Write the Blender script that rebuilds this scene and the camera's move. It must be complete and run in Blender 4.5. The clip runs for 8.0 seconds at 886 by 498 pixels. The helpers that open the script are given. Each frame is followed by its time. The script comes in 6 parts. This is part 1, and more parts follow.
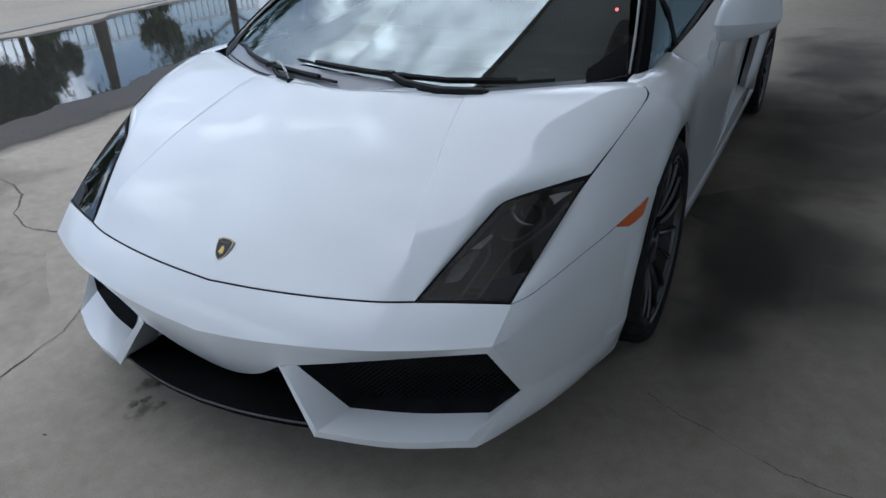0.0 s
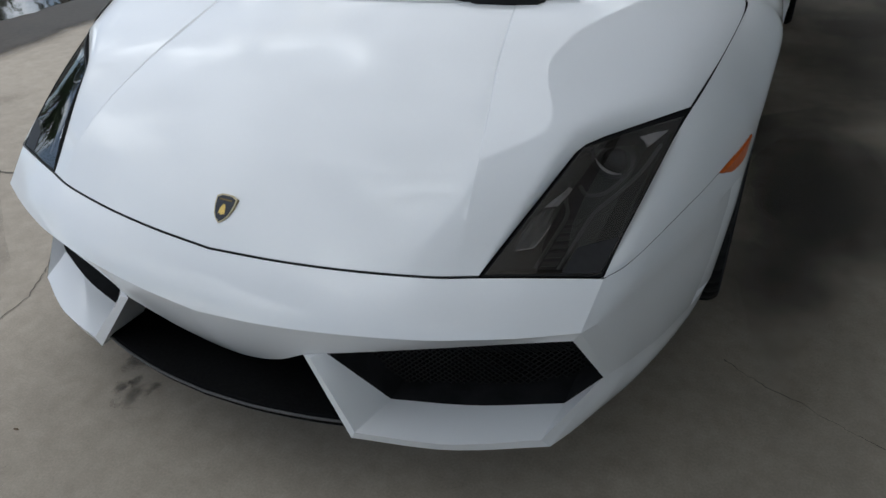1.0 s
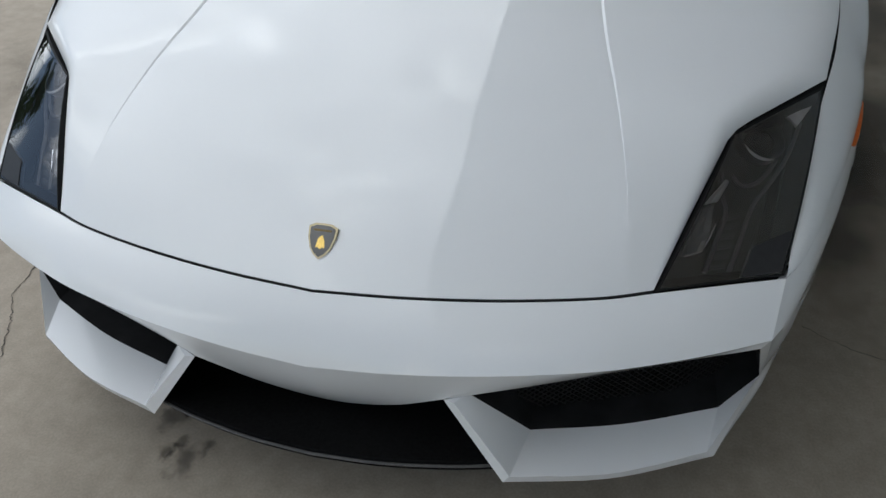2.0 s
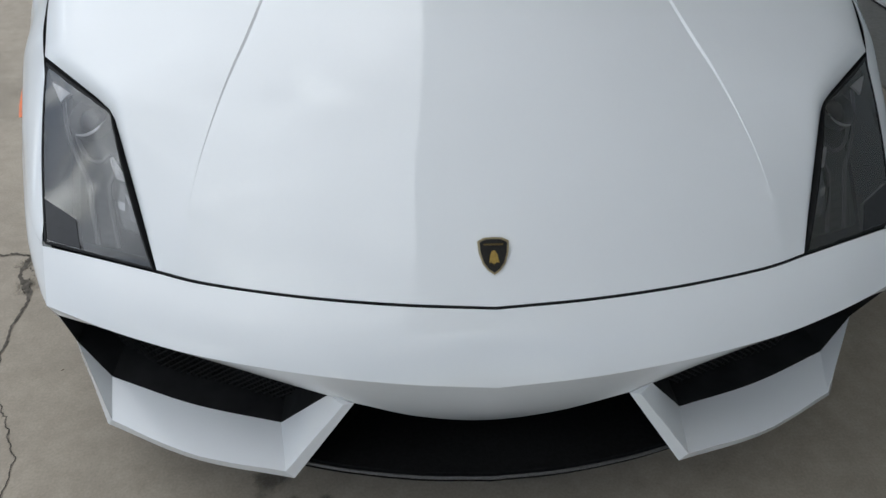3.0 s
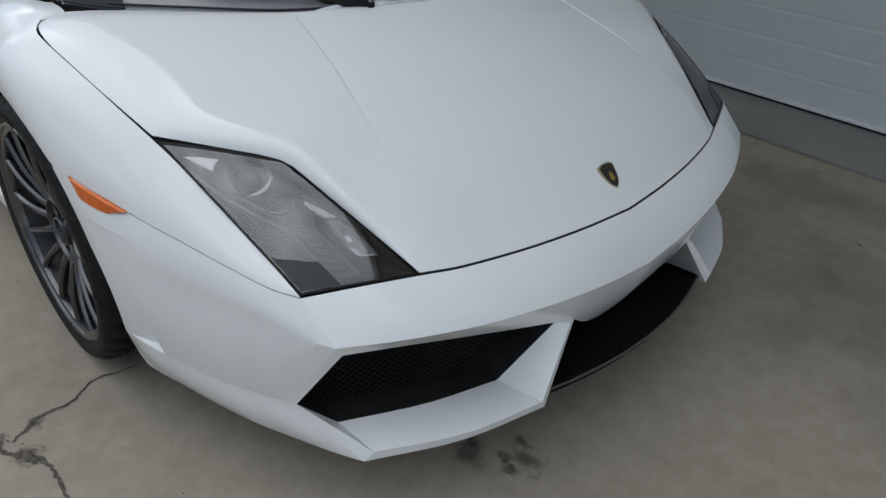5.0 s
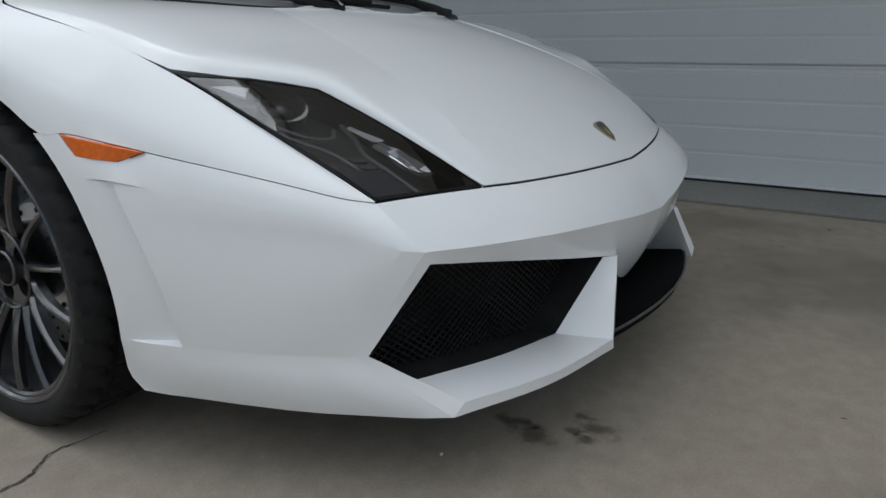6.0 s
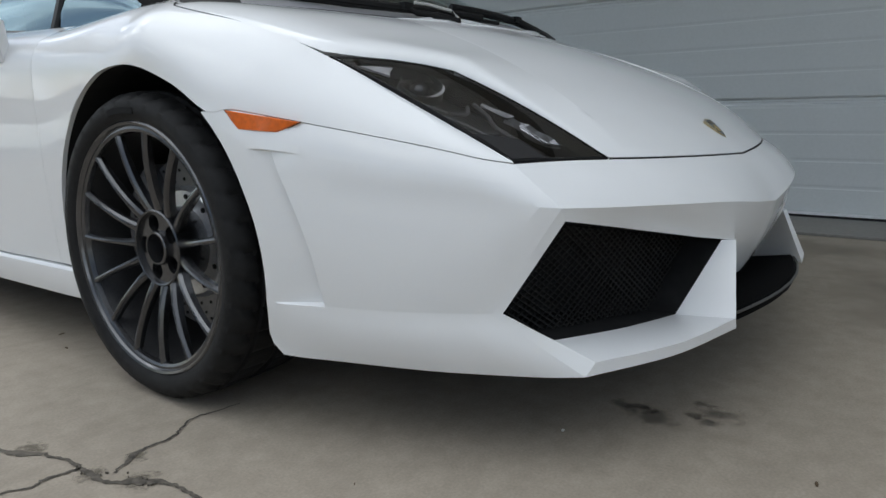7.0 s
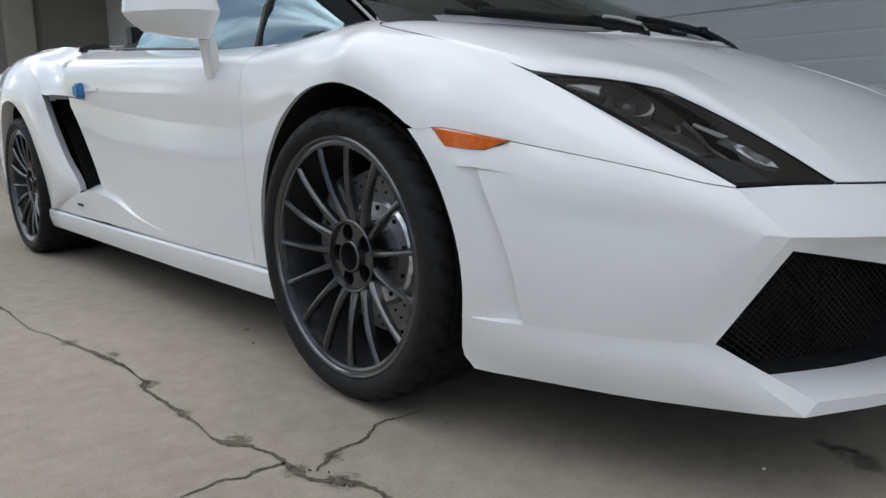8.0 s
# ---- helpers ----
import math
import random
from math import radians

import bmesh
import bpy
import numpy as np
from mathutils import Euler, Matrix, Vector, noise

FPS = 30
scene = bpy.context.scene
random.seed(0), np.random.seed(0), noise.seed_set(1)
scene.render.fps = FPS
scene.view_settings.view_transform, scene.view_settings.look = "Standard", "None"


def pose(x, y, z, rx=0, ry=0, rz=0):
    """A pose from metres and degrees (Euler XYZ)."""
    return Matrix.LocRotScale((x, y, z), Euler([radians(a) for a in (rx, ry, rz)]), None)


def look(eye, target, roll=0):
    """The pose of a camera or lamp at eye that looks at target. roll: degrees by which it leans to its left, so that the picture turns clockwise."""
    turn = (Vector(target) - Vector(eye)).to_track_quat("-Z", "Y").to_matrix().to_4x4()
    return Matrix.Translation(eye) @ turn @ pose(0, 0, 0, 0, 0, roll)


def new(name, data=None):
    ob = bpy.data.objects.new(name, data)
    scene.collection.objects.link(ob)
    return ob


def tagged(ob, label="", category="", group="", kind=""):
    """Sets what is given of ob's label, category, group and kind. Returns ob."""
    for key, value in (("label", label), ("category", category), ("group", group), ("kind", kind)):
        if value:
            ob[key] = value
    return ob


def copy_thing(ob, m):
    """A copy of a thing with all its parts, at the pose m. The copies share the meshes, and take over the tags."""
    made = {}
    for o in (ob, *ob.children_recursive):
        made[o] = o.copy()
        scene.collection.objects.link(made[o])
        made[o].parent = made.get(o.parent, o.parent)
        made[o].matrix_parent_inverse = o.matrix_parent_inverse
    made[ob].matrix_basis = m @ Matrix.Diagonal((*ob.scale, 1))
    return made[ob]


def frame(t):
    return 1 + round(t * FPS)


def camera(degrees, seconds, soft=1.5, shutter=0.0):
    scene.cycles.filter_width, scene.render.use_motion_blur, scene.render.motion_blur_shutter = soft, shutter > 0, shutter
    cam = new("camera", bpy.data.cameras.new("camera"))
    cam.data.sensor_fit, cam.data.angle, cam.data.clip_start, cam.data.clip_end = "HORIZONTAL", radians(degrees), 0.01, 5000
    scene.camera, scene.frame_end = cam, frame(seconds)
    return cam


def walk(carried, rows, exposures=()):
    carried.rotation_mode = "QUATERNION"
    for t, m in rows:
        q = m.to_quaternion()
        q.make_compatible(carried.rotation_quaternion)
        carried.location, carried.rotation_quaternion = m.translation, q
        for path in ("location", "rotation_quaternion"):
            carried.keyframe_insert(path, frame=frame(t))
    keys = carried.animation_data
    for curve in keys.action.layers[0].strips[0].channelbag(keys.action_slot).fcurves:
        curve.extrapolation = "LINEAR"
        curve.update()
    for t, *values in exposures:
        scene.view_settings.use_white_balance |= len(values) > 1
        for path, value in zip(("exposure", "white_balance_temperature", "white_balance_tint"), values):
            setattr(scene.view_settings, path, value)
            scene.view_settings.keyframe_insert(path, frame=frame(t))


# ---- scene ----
import collections

cam = camera(65.22, 8.0, soft=1.5)
PATH = [
    (0.0, pose(1.2252, -1.9037, 1.3000, 62.160, 3.017, 28.104)),
    (0.5, pose(1.0918, -1.7943, 1.2551, 57.964, 3.038, 27.972)),
    (1.0, pose(0.9174, -1.6928, 1.2192, 55.220, 2.788, 25.577)),
    (1.5, pose(0.6659, -1.6611, 1.2231, 52.733, 3.681, 18.995)),
    (2.0, pose(0.4229, -1.6574, 1.2284, 50.971, 1.739, 13.677)),
    (2.2, pose(0.3214, -1.6492, 1.2207, 49.977, 1.701, 11.134)),
    (3.3, pose(-0.3078, -1.6858, 1.2191, 51.710, -2.189, -8.996)),
    (3.5, pose(-0.3977, -1.6846, 1.2159, 51.801, -2.443, -11.876)),
    (4.0, pose(-0.6655, -1.6325, 1.2156, 50.770, -3.330, -21.868)),
    (4.5, pose(-0.9682, -1.6180, 1.2245, 54.422, -2.002, -33.201)),
    (4.7, pose(-1.0790, -1.5977, 1.2210, 55.225, -2.735, -37.837)),
    (5.8, pose(-1.4577, -1.3341, 0.8486, 69.178, -1.054, -57.479)),
    (6.0, pose(-1.5042, -1.3294, 0.7168, 73.547, 0.085, -59.128)),
    (6.5, pose(-1.5835, -1.3197, 0.5787, 77.410, 0.332, -56.705)),
    (7.0, pose(-1.6383, -1.2906, 0.5787, 78.823, 0.970, -53.713)),
    (7.5, pose(-1.6940, -1.2448, 0.5863, 79.196, 0.390, -48.161)),
    (8.0, pose(-1.7185, -1.1878, 0.6038, 79.317, 0.614, -43.369)),
]
EXPOSURES = [(0.0, 0.26, 5900, 10), (1.0, 0.26, 6450, 9), (2.0, 0.275, 6600, 8), (3.5, 0.19, 6600, 8), (4.0, 0.02, 6550, 7), (4.5, -0.05, 6500, 7), (6.0, 0.05, 6600, 8), (7.0, 0.23, 6600, 8), (8.0, 0.19, 6600, 9)]
walk(cam, PATH, EXPOSURES)

# ---- sky and sun ----
world = bpy.data.worlds.new("sky")
world.use_nodes = True
scene.world = world
wn, wl = world.node_tree.nodes, world.node_tree.links
SUN_DIR = Vector((-0.05, 0.40, 0.90)).normalized()
SUN_EL, SUN_ROT = math.asin(SUN_DIR.z), math.atan2(SUN_DIR.x, SUN_DIR.y)
sky = wn.new("ShaderNodeTexSky")
sky.sky_type, sky.sun_disc, sky.sun_elevation, sky.sun_rotation = "NISHITA", False, SUN_EL, SUN_ROT
sky.dust_density, sky.air_density = 0.4, 1.0
wco = wn.new("ShaderNodeTexCoord")
wnz = wn.new("ShaderNodeTexNoise")
wnz.inputs["Scale"].default_value, wnz.inputs["Detail"].default_value, wnz.inputs["Roughness"].default_value = 4.2, 8, 0.55
wrp = wn.new("ShaderNodeValToRGB")
wrp.color_ramp.elements[0].position, wrp.color_ramp.elements[1].position = 0.49, 0.63
wrp.color_ramp.elements[0].color = (0.04, 0.04, 0.04, 1)
# overhead the cloud closes up; towards the horizon blue gaps open
wsep, whi, wmax = wn.new("ShaderNodeSeparateXYZ"), wn.new("ShaderNodeMapRange"), wn.new("ShaderNodeMath")
whi.inputs["From Min"].default_value, whi.inputs["From Max"].default_value = 0.3, 0.85
whi.inputs["To Min"].default_value, whi.inputs["To Max"].default_value = 0.0, 0.55
whi.interpolation_type, wmax.operation = "SMOOTHSTEP", "MAXIMUM"
wmx = wn.new("ShaderNodeMix")
wmx.data_type = "RGBA"
# clouds grow brighter towards the veiled sun
wdt = wn.new("ShaderNodeVectorMath")
wdt.operation = "DOT_PRODUCT"
wdt.inputs[1].default_value = SUN_DIR
wmr = wn.new("ShaderNodeMapRange")
wmr.inputs["From Min"].default_value, wmr.inputs["From Max"].default_value = 0.45, 1.0
wmr.inputs["To Min"].default_value, wmr.inputs["To Max"].default_value = 1.0, 1.7
wmr.interpolation_type = "SMOOTHERSTEP"
wsc = wn.new("ShaderNodeVectorMath")
wsc.operation = "SCALE"
wsc.inputs[0].default_value = (7.75, 8.2, 8.7)
wl.new(wco.outputs["Generated"], wdt.inputs[0])
wl.new(wdt.outputs["Value"], wmr.inputs["Value"])
# soft light and dark patches within the cloud
wpn, wpr, wpm = wn.new("ShaderNodeTexNoise"), wn.new("ShaderNodeMapRange"), wn.new("ShaderNodeMath")
wpn.inputs["Scale"].default_value, wpn.inputs["Detail"].default_value = 6.5, 5
wpr.inputs["From Min"].default_value, wpr.inputs["From Max"].default_value = 0.38, 0.66
wpr.inputs["To Min"].default_value, wpr.inputs["To Max"].default_value = 0.68, 1.64
wpm.operation = "MULTIPLY"
wl.new(wco.outputs["Generated"], wpn.inputs["Vector"])
wl.new(wpn.outputs["Fac"], wpr.inputs["Value"])
wl.new(wmr.outputs["Result"], wpm.inputs[0])
wl.new(wpr.outputs["Result"], wpm.inputs[1])
wl.new(wpm.outputs[0], wsc.inputs["Scale"])
wl.new(wsc.outputs["Vector"], wmx.inputs[7])
wl.new(wco.outputs["Generated"], wnz.inputs["Vector"])
wl.new(wnz.outputs["Fac"], wrp.inputs["Fac"])
wl.new(wco.outputs["Generated"], wsep.inputs[0])
wl.new(wsep.outputs["Z"], whi.inputs["Value"])
wl.new(wrp.outputs["Color"], wmax.inputs[0])
wl.new(whi.outputs["Result"], wmax.inputs[1])
wl.new(wmax.outputs[0], wmx.inputs[0])
wdim = wn.new("ShaderNodeVectorMath")
wdim.operation, wdim.inputs["Scale"].default_value = "SCALE", 0.6
wl.new(sky.outputs[0], wdim.inputs[0])
wl.new(wdim.outputs["Vector"], wmx.inputs[6])
wl.new(wmx.outputs[2], wn["Background"].inputs[0])
wn["Background"].inputs[1].default_value = 0.15
sun = new("sun", bpy.data.lights.new("sun", "SUN"))
sun.data.energy, sun.data.angle, sun.data.color = 0.5, radians(120), (1.0, 0.96, 0.9)
sun.matrix_world = look(SUN_DIR * 15, (0, 0, 0))


# ---- materials ----
def material(name, base, rough=0.5, metal=0.0, coat=0.0, spec=0.5, grain=0.0, size=40.0, bump=0.0, bump_size=300.0, second=None, blotch=2.0):
    m = bpy.data.materials.new(name)
    m.use_nodes = True
    n, l = m.node_tree.nodes, m.node_tree.links
    p = n["Principled BSDF"]
    p.inputs["Base Color"].default_value = (*base, 1)
    p.inputs["Roughness"].default_value, p.inputs["Metallic"].default_value = rough, metal
    p.inputs["Coat Weight"].default_value, p.inputs["Coat Roughness"].default_value = coat, 0.03
    p.inputs["Specular IOR Level"].default_value = spec
    co = n.new("ShaderNodeTexCoord")
    if grain > 0 or second:
        a, b = n.new("ShaderNodeTexNoise"), n.new("ShaderNodeTexNoise")
        a.inputs["Scale"].default_value, a.inputs["Detail"].default_value = size, 6
        b.inputs["Scale"].default_value, b.inputs["Detail"].default_value = blotch, 5
        add = n.new("ShaderNodeMath")
        add.operation = "ADD"
        ramp = n.new("ShaderNodeValToRGB")
        half = n.new("ShaderNodeMath")
        half.operation, half.inputs[1].default_value = "MULTIPLY", 0.5
        dark = second if second else tuple(c * (1 - grain) for c in base)
        light = base if second else tuple(min(1, c * (1 + grain)) for c in base)
        ramp.color_ramp.elements[0].position, ramp.color_ramp.elements[1].position = 0.36, 0.62
        ramp.color_ramp.elements[0].color, ramp.color_ramp.elements[1].color = (*dark, 1), (*light, 1)
        l.new(co.outputs["Object"], a.inputs["Vector"])
        l.new(co.outputs["Object"], b.inputs["Vector"])
        l.new(a.outputs["Fac"], add.inputs[0])
        l.new(b.outputs["Fac"], add.inputs[1])
        l.new(add.outputs[0], half.inputs[0])
        l.new(half.outputs[0], ramp.inputs["Fac"])
        l.new(ramp.outputs["Color"], p.inputs["Base Color"])
    if bump > 0:
        c, k = n.new("ShaderNodeTexNoise"), n.new("ShaderNodeBump")
        c.inputs["Scale"].default_value, c.inputs["Detail"].default_value = bump_size, 4
        k.inputs["Strength"].default_value, k.inputs["Distance"].default_value = bump, 0.004
        l.new(co.outputs["Object"], c.inputs["Vector"])
        l.new(c.outputs["Fac"], k.inputs["Height"])
        l.new(k.outputs["Normal"], p.inputs["Normal"])
    return m


def glass(name, tint, ior=1.5, rough=0.0, gloss=(1, 1, 1)):
    m = bpy.data.materials.new(name)
    m.use_nodes = True
    n, l = m.node_tree.nodes, m.node_tree.links
    n.remove(n["Principled BSDF"])
    t, g, x, f = (n.new("ShaderNode" + k) for k in ("BsdfTransparent", "BsdfGlossy", "MixShader", "Fresnel"))
    t.inputs[0].default_value = (*tint, 1)
    g.inputs["Roughness"].default_value = rough
    g.inputs["Color"].default_value = (*gloss, 1)
    f.inputs["IOR"].default_value = ior
    l.new(f.outputs[0], x.inputs[0])
    l.new(t.outputs[0], x.inputs[1])
    l.new(g.outputs[0], x.inputs[2])
    l.new(x.outputs[0], n["Material Output"].inputs["Surface"])
    return m


PAINT = material("white_paint", (0.84, 0.85, 0.86), rough=0.5, coat=1.0, spec=0.2, grain=0.012, size=900, blotch=5)
PAINT.node_tree.nodes["Principled BSDF"].inputs["Coat IOR"].default_value = 1.53
PAINT.node_tree.nodes["Principled BSDF"].inputs["Coat Roughness"].default_value = 0.015
BLACK = material("black_plastic", (0.012, 0.012, 0.013), rough=0.55, grain=0.3, size=60, bump=0.15, bump_size=700)
VOID = material("inner_black", (0.019, 0.019, 0.0195), rough=0.9, spec=0.1, grain=0.3, size=20)
WIRE = material("grille_wire", (0.0155, 0.0155, 0.0155), rough=0.55, spec=0.2)
GLOSS = material("gloss_black", (0.012, 0.012, 0.013), rough=0.12, coat=0.6, grain=0.2, size=80)
CARBON = material("dark_lip", (0.007, 0.007, 0.0072), rough=0.7, spec=0.02, grain=0.35, size=150, bump=0.1)
LIPEDGE = material("lip_highlight_grey", (0.065, 0.063, 0.061), rough=0.45, grain=0.3, size=150)
RUBBER = material("tyre_rubber", (0.012, 0.012, 0.0125), rough=0.65, spec=0.22, grain=0.35, size=70, bump=0.2, bump_size=500)
GUNMETAL = material("gunmetal", (0.118, 0.119, 0.125), rough=0.2, metal=0.85, grain=0.2, size=300)
BARREL = material("barrel_metal", (0.035, 0.035, 0.037), rough=0.45, metal=0.5, grain=0.2, size=200)
HUBMETAL = material("hub_metal", (0.10, 0.101, 0.106), rough=0.22, metal=0.85, grain=0.2, size=200)
DISC = material("brake_steel", (0.27, 0.272, 0.28), rough=0.30, metal=1.0, grain=0.12, size=120)
round_brush = DISC.node_tree.nodes.new("ShaderNodeTangent")
round_brush.direction_type, round_brush.axis = "RADIAL", "X"
DISC.node_tree.links.new(round_brush.outputs[0], DISC.node_tree.nodes["Principled BSDF"].inputs["Tangent"])
DISC.node_tree.nodes["Principled BSDF"].inputs["Anisotropic"].default_value = 0.8
CALIPER = material("caliper_grey", (0.16, 0.16, 0.165), rough=0.4, metal=0.5, grain=0.15, size=90)
BELL = material("disc_bell_alloy", (0.8, 0.81, 0.83), rough=0.28, metal=0.9, grain=0.1, size=150)
CHROME = material("chrome", (0.85, 0.86, 0.88), rough=0.07, metal=1.0)
LAMPGREY = material("lamp_moulding", (0.15, 0.151, 0.156), rough=0.35, grain=0.15, size=80)
RUNG = material("lamp_rung", (0.095, 0.096, 0.10), rough=0.4, grain=0.15, size=80)
HOUSING = material("lamp_housing", (0.056, 0.0565, 0.06), rough=0.3, grain=0.25, size=60)
SILVER = material("lamp_silver", (0.9, 0.9, 0.91), rough=0.25, metal=0.1, grain=0.1, size=90)
AMBER = material("amber_lens", (0.66, 0.125, 0.008), rough=0.3, coat=0.2, grain=0.18, size=120)
BRONZE = material("dark_bronze", (0.16, 0.115, 0.05), rough=0.35, metal=0.8, grain=0.2, size=400)
GOLD = material("gold", (0.75, 0.52, 0.16), rough=0.25, metal=0.9, grain=0.15, size=400)
BADGERIM = material("badge_rim", (0.46, 0.39, 0.25), rough=0.3, metal=0.85, grain=0.15, size=400)
FABRIC = material("soft_top_fabric", (0.014, 0.014, 0.015), rough=0.95, grain=0.3, size=500, bump=0.3, bump_size=900)
COWL = material("cowl_plastic", (0.30, 0.30, 0.315), rough=0.28, coat=0.3, grain=0.1, size=300)
TRIM = material("dark_trim", (0.022, 0.022, 0.024), rough=0.35, grain=0.2, size=80)
WIPER = material("wiper_black", (0.007, 0.007, 0.0075), rough=0.5, spec=0.25, grain=0.3, size=90)
RUBBERSTRIP = material("grey_strip", (0.42, 0.42, 0.40), rough=0.5, grain=0.1)
LEATHER = material("interior_dark", (0.02, 0.02, 0.021), rough=0.6, grain=0.3, size=30)
BLUE = material("blue_tape", (0.06, 0.24, 0.52), rough=0.55, grain=0.15, size=80)
CONCRETE = material("concrete", (0.345, 0.298, 0.240), rough=0.9, second=(0.276, 0.237, 0.190), size=15, blotch=0.8, bump=0.07, bump_size=420)
# aggregate and fine pitting in the concrete, over its broad patches
cn_, ck_ = CONCRETE.node_tree.nodes, CONCRETE.node_tree.links
c_co, c_fine, c_mid, c_r1, c_r2, c_m1, c_m2 = (cn_.new("ShaderNode" + k) for k in ("TexCoord", "TexNoise", "TexNoise", "MapRange", "MapRange", "Mix", "Mix"))
for nz_, mr_, freq, lo_, hi_, v0, v1 in ((c_fine, c_r1, 190, 0.30, 0.70, 0.90, 1.09), (c_mid, c_r2, 34, 0.32, 0.66, 0.95, 1.04)):
    nz_.inputs["Scale"].default_value, nz_.inputs["Detail"].default_value = freq, 3
    mr_.inputs["From Min"].default_value, mr_.inputs["From Max"].default_value = lo_, hi_
    mr_.inputs["To Min"].default_value, mr_.inputs["To Max"].default_value = v0, v1
    ck_.new(c_co.outputs["Object"], nz_.inputs["Vector"])
    ck_.new(nz_.outputs["Fac"], mr_.inputs["Value"])
c_base = cn_["Principled BSDF"].inputs["Base Color"]
c_old = c_base.links[0].from_socket
for mx_, mr_ in ((c_m1, c_r1), (c_m2, c_r2)):
    mx_.data_type, mx_.blend_type = "RGBA", "MULTIPLY"
    mx_.inputs[0].default_value = 1.0
    ck_.new(c_old, mx_.inputs[6])
    ck_.new(mr_.outputs["Result"], mx_.inputs[7])
    c_old = mx_.outputs[2]
ck_.new(c_old, c_base)
WET = material("wet_concrete", (0.082, 0.070, 0.058), rough=0.35, spec=0.1, second=(0.05, 0.044, 0.037), size=30, blotch=2.0)
wn_, wk_ = WET.node_tree.nodes, WET.node_tree.links
wet_at, wet_nz, wet_mul, wet_mr, wet_tr, wet_mx = (wn_.new("ShaderNode" + k) for k in ("Attribute", "TexNoise", "Math", "MapRange", "BsdfTransparent", "MixShader"))
wet_at.attribute_name, wet_mul.operation = "wetness", "ADD"
wet_nz.inputs["Scale"].default_value, wet_nz.inputs["Detail"].default_value = 5.0, 6
wet_mr.inputs["From Min"].default_value, wet_mr.inputs["From Max"].default_value, wet_mr.interpolation_type = 0.5, 1.15, "SMOOTHSTEP"
wk_.new(wet_at.outputs["Fac"], wet_mul.inputs[0])
wk_.new(wet_nz.outputs["Fac"], wet_mul.inputs[1])
wk_.new(wet_mul.outputs[0], wet_mr.inputs["Value"])
wk_.new(wet_mr.outputs["Result"], wet_mx.inputs[0])
wk_.new(wet_tr.outputs[0], wet_mx.inputs[1])
wk_.new(wn_["Principled BSDF"].outputs[0], wet_mx.inputs[2])
wk_.new(wet_mx.outputs[0], wn_["Material Output"].inputs["Surface"])
WATER = material("puddle_water", (0.032, 0.030, 0.027), rough=0.03, spec=0.25, bump=0.11, bump_size=7)
CRACK = material("crack_dark", (0.13, 0.112, 0.09), rough=0.95, second=(0.022, 0.019, 0.016), size=90)


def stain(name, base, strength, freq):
    """A soft-edged blot, for stains and for painted shade: its colour thins out towards the rim, broken up by noise."""
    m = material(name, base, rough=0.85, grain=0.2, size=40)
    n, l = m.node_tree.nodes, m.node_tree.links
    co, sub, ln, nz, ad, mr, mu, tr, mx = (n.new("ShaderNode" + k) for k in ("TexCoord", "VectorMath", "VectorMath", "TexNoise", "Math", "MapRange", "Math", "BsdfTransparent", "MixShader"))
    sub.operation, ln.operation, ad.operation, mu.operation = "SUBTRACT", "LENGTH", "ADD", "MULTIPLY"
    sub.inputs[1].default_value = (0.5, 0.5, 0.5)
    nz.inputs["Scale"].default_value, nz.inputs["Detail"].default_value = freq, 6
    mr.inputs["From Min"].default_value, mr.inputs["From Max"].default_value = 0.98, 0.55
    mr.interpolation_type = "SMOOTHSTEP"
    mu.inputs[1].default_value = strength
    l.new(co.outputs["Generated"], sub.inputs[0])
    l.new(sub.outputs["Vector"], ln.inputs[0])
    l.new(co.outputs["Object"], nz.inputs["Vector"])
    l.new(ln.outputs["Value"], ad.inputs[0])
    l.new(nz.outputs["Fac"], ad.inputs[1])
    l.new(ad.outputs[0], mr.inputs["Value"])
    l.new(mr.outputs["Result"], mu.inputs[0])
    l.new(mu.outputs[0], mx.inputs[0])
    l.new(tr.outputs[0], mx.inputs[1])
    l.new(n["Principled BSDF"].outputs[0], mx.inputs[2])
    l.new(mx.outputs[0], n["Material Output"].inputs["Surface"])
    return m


STAIN = stain("oil_stain", (0.08, 0.07, 0.058), 0.5, 30)
SIDE_SHADE = stain("painted_shade", (0.07, 0.064, 0.056), 0.54, 1.4)
GRIT = stain("crack_grit", (0.10, 0.085, 0.06), 0.5, 75)
DAMP = stain("old_damp_mark", (0.20, 0.175, 0.145), 0.3, 4)
DOORPAINT = material("garage_door_paint", (0.66, 0.69, 0.69), rough=0.5, second=(0.625, 0.655, 0.652), size=60, blotch=1.5, bump=0.12, bump_size=90)
STEM = material("stem_wall", (0.285, 0.275, 0.255), rough=0.85, second=(0.22, 0.212, 0.198), size=60, bump=0.3, bump_size=120)
PILLAR = material("matt_pillar", (0.008, 0.008, 0.0085), rough=0.8, spec=0.08, grain=0.2, size=90)
TAUPE = material("taupe_stucco", (0.25, 0.24, 0.22), rough=0.9, second=(0.22, 0.21, 0.195), size=40, bump=0.3, bump_size=80)
POSTPAINT = material("post_paint", (0.36, 0.34, 0.30), rough=0.7, grain=0.08, size=30)
RAILWHITE = material("white_rail_paint", (0.78, 0.78, 0.77), rough=0.5, grain=0.08, size=20)
SOFFIT = material("soffit_boards", (0.74, 0.74, 0.73), rough=0.7, grain=0.1, size=30)
DRYLEAF = material("dry_leaf", (0.10, 0.065, 0.035), rough=0.9, grain=0.35, size=120)
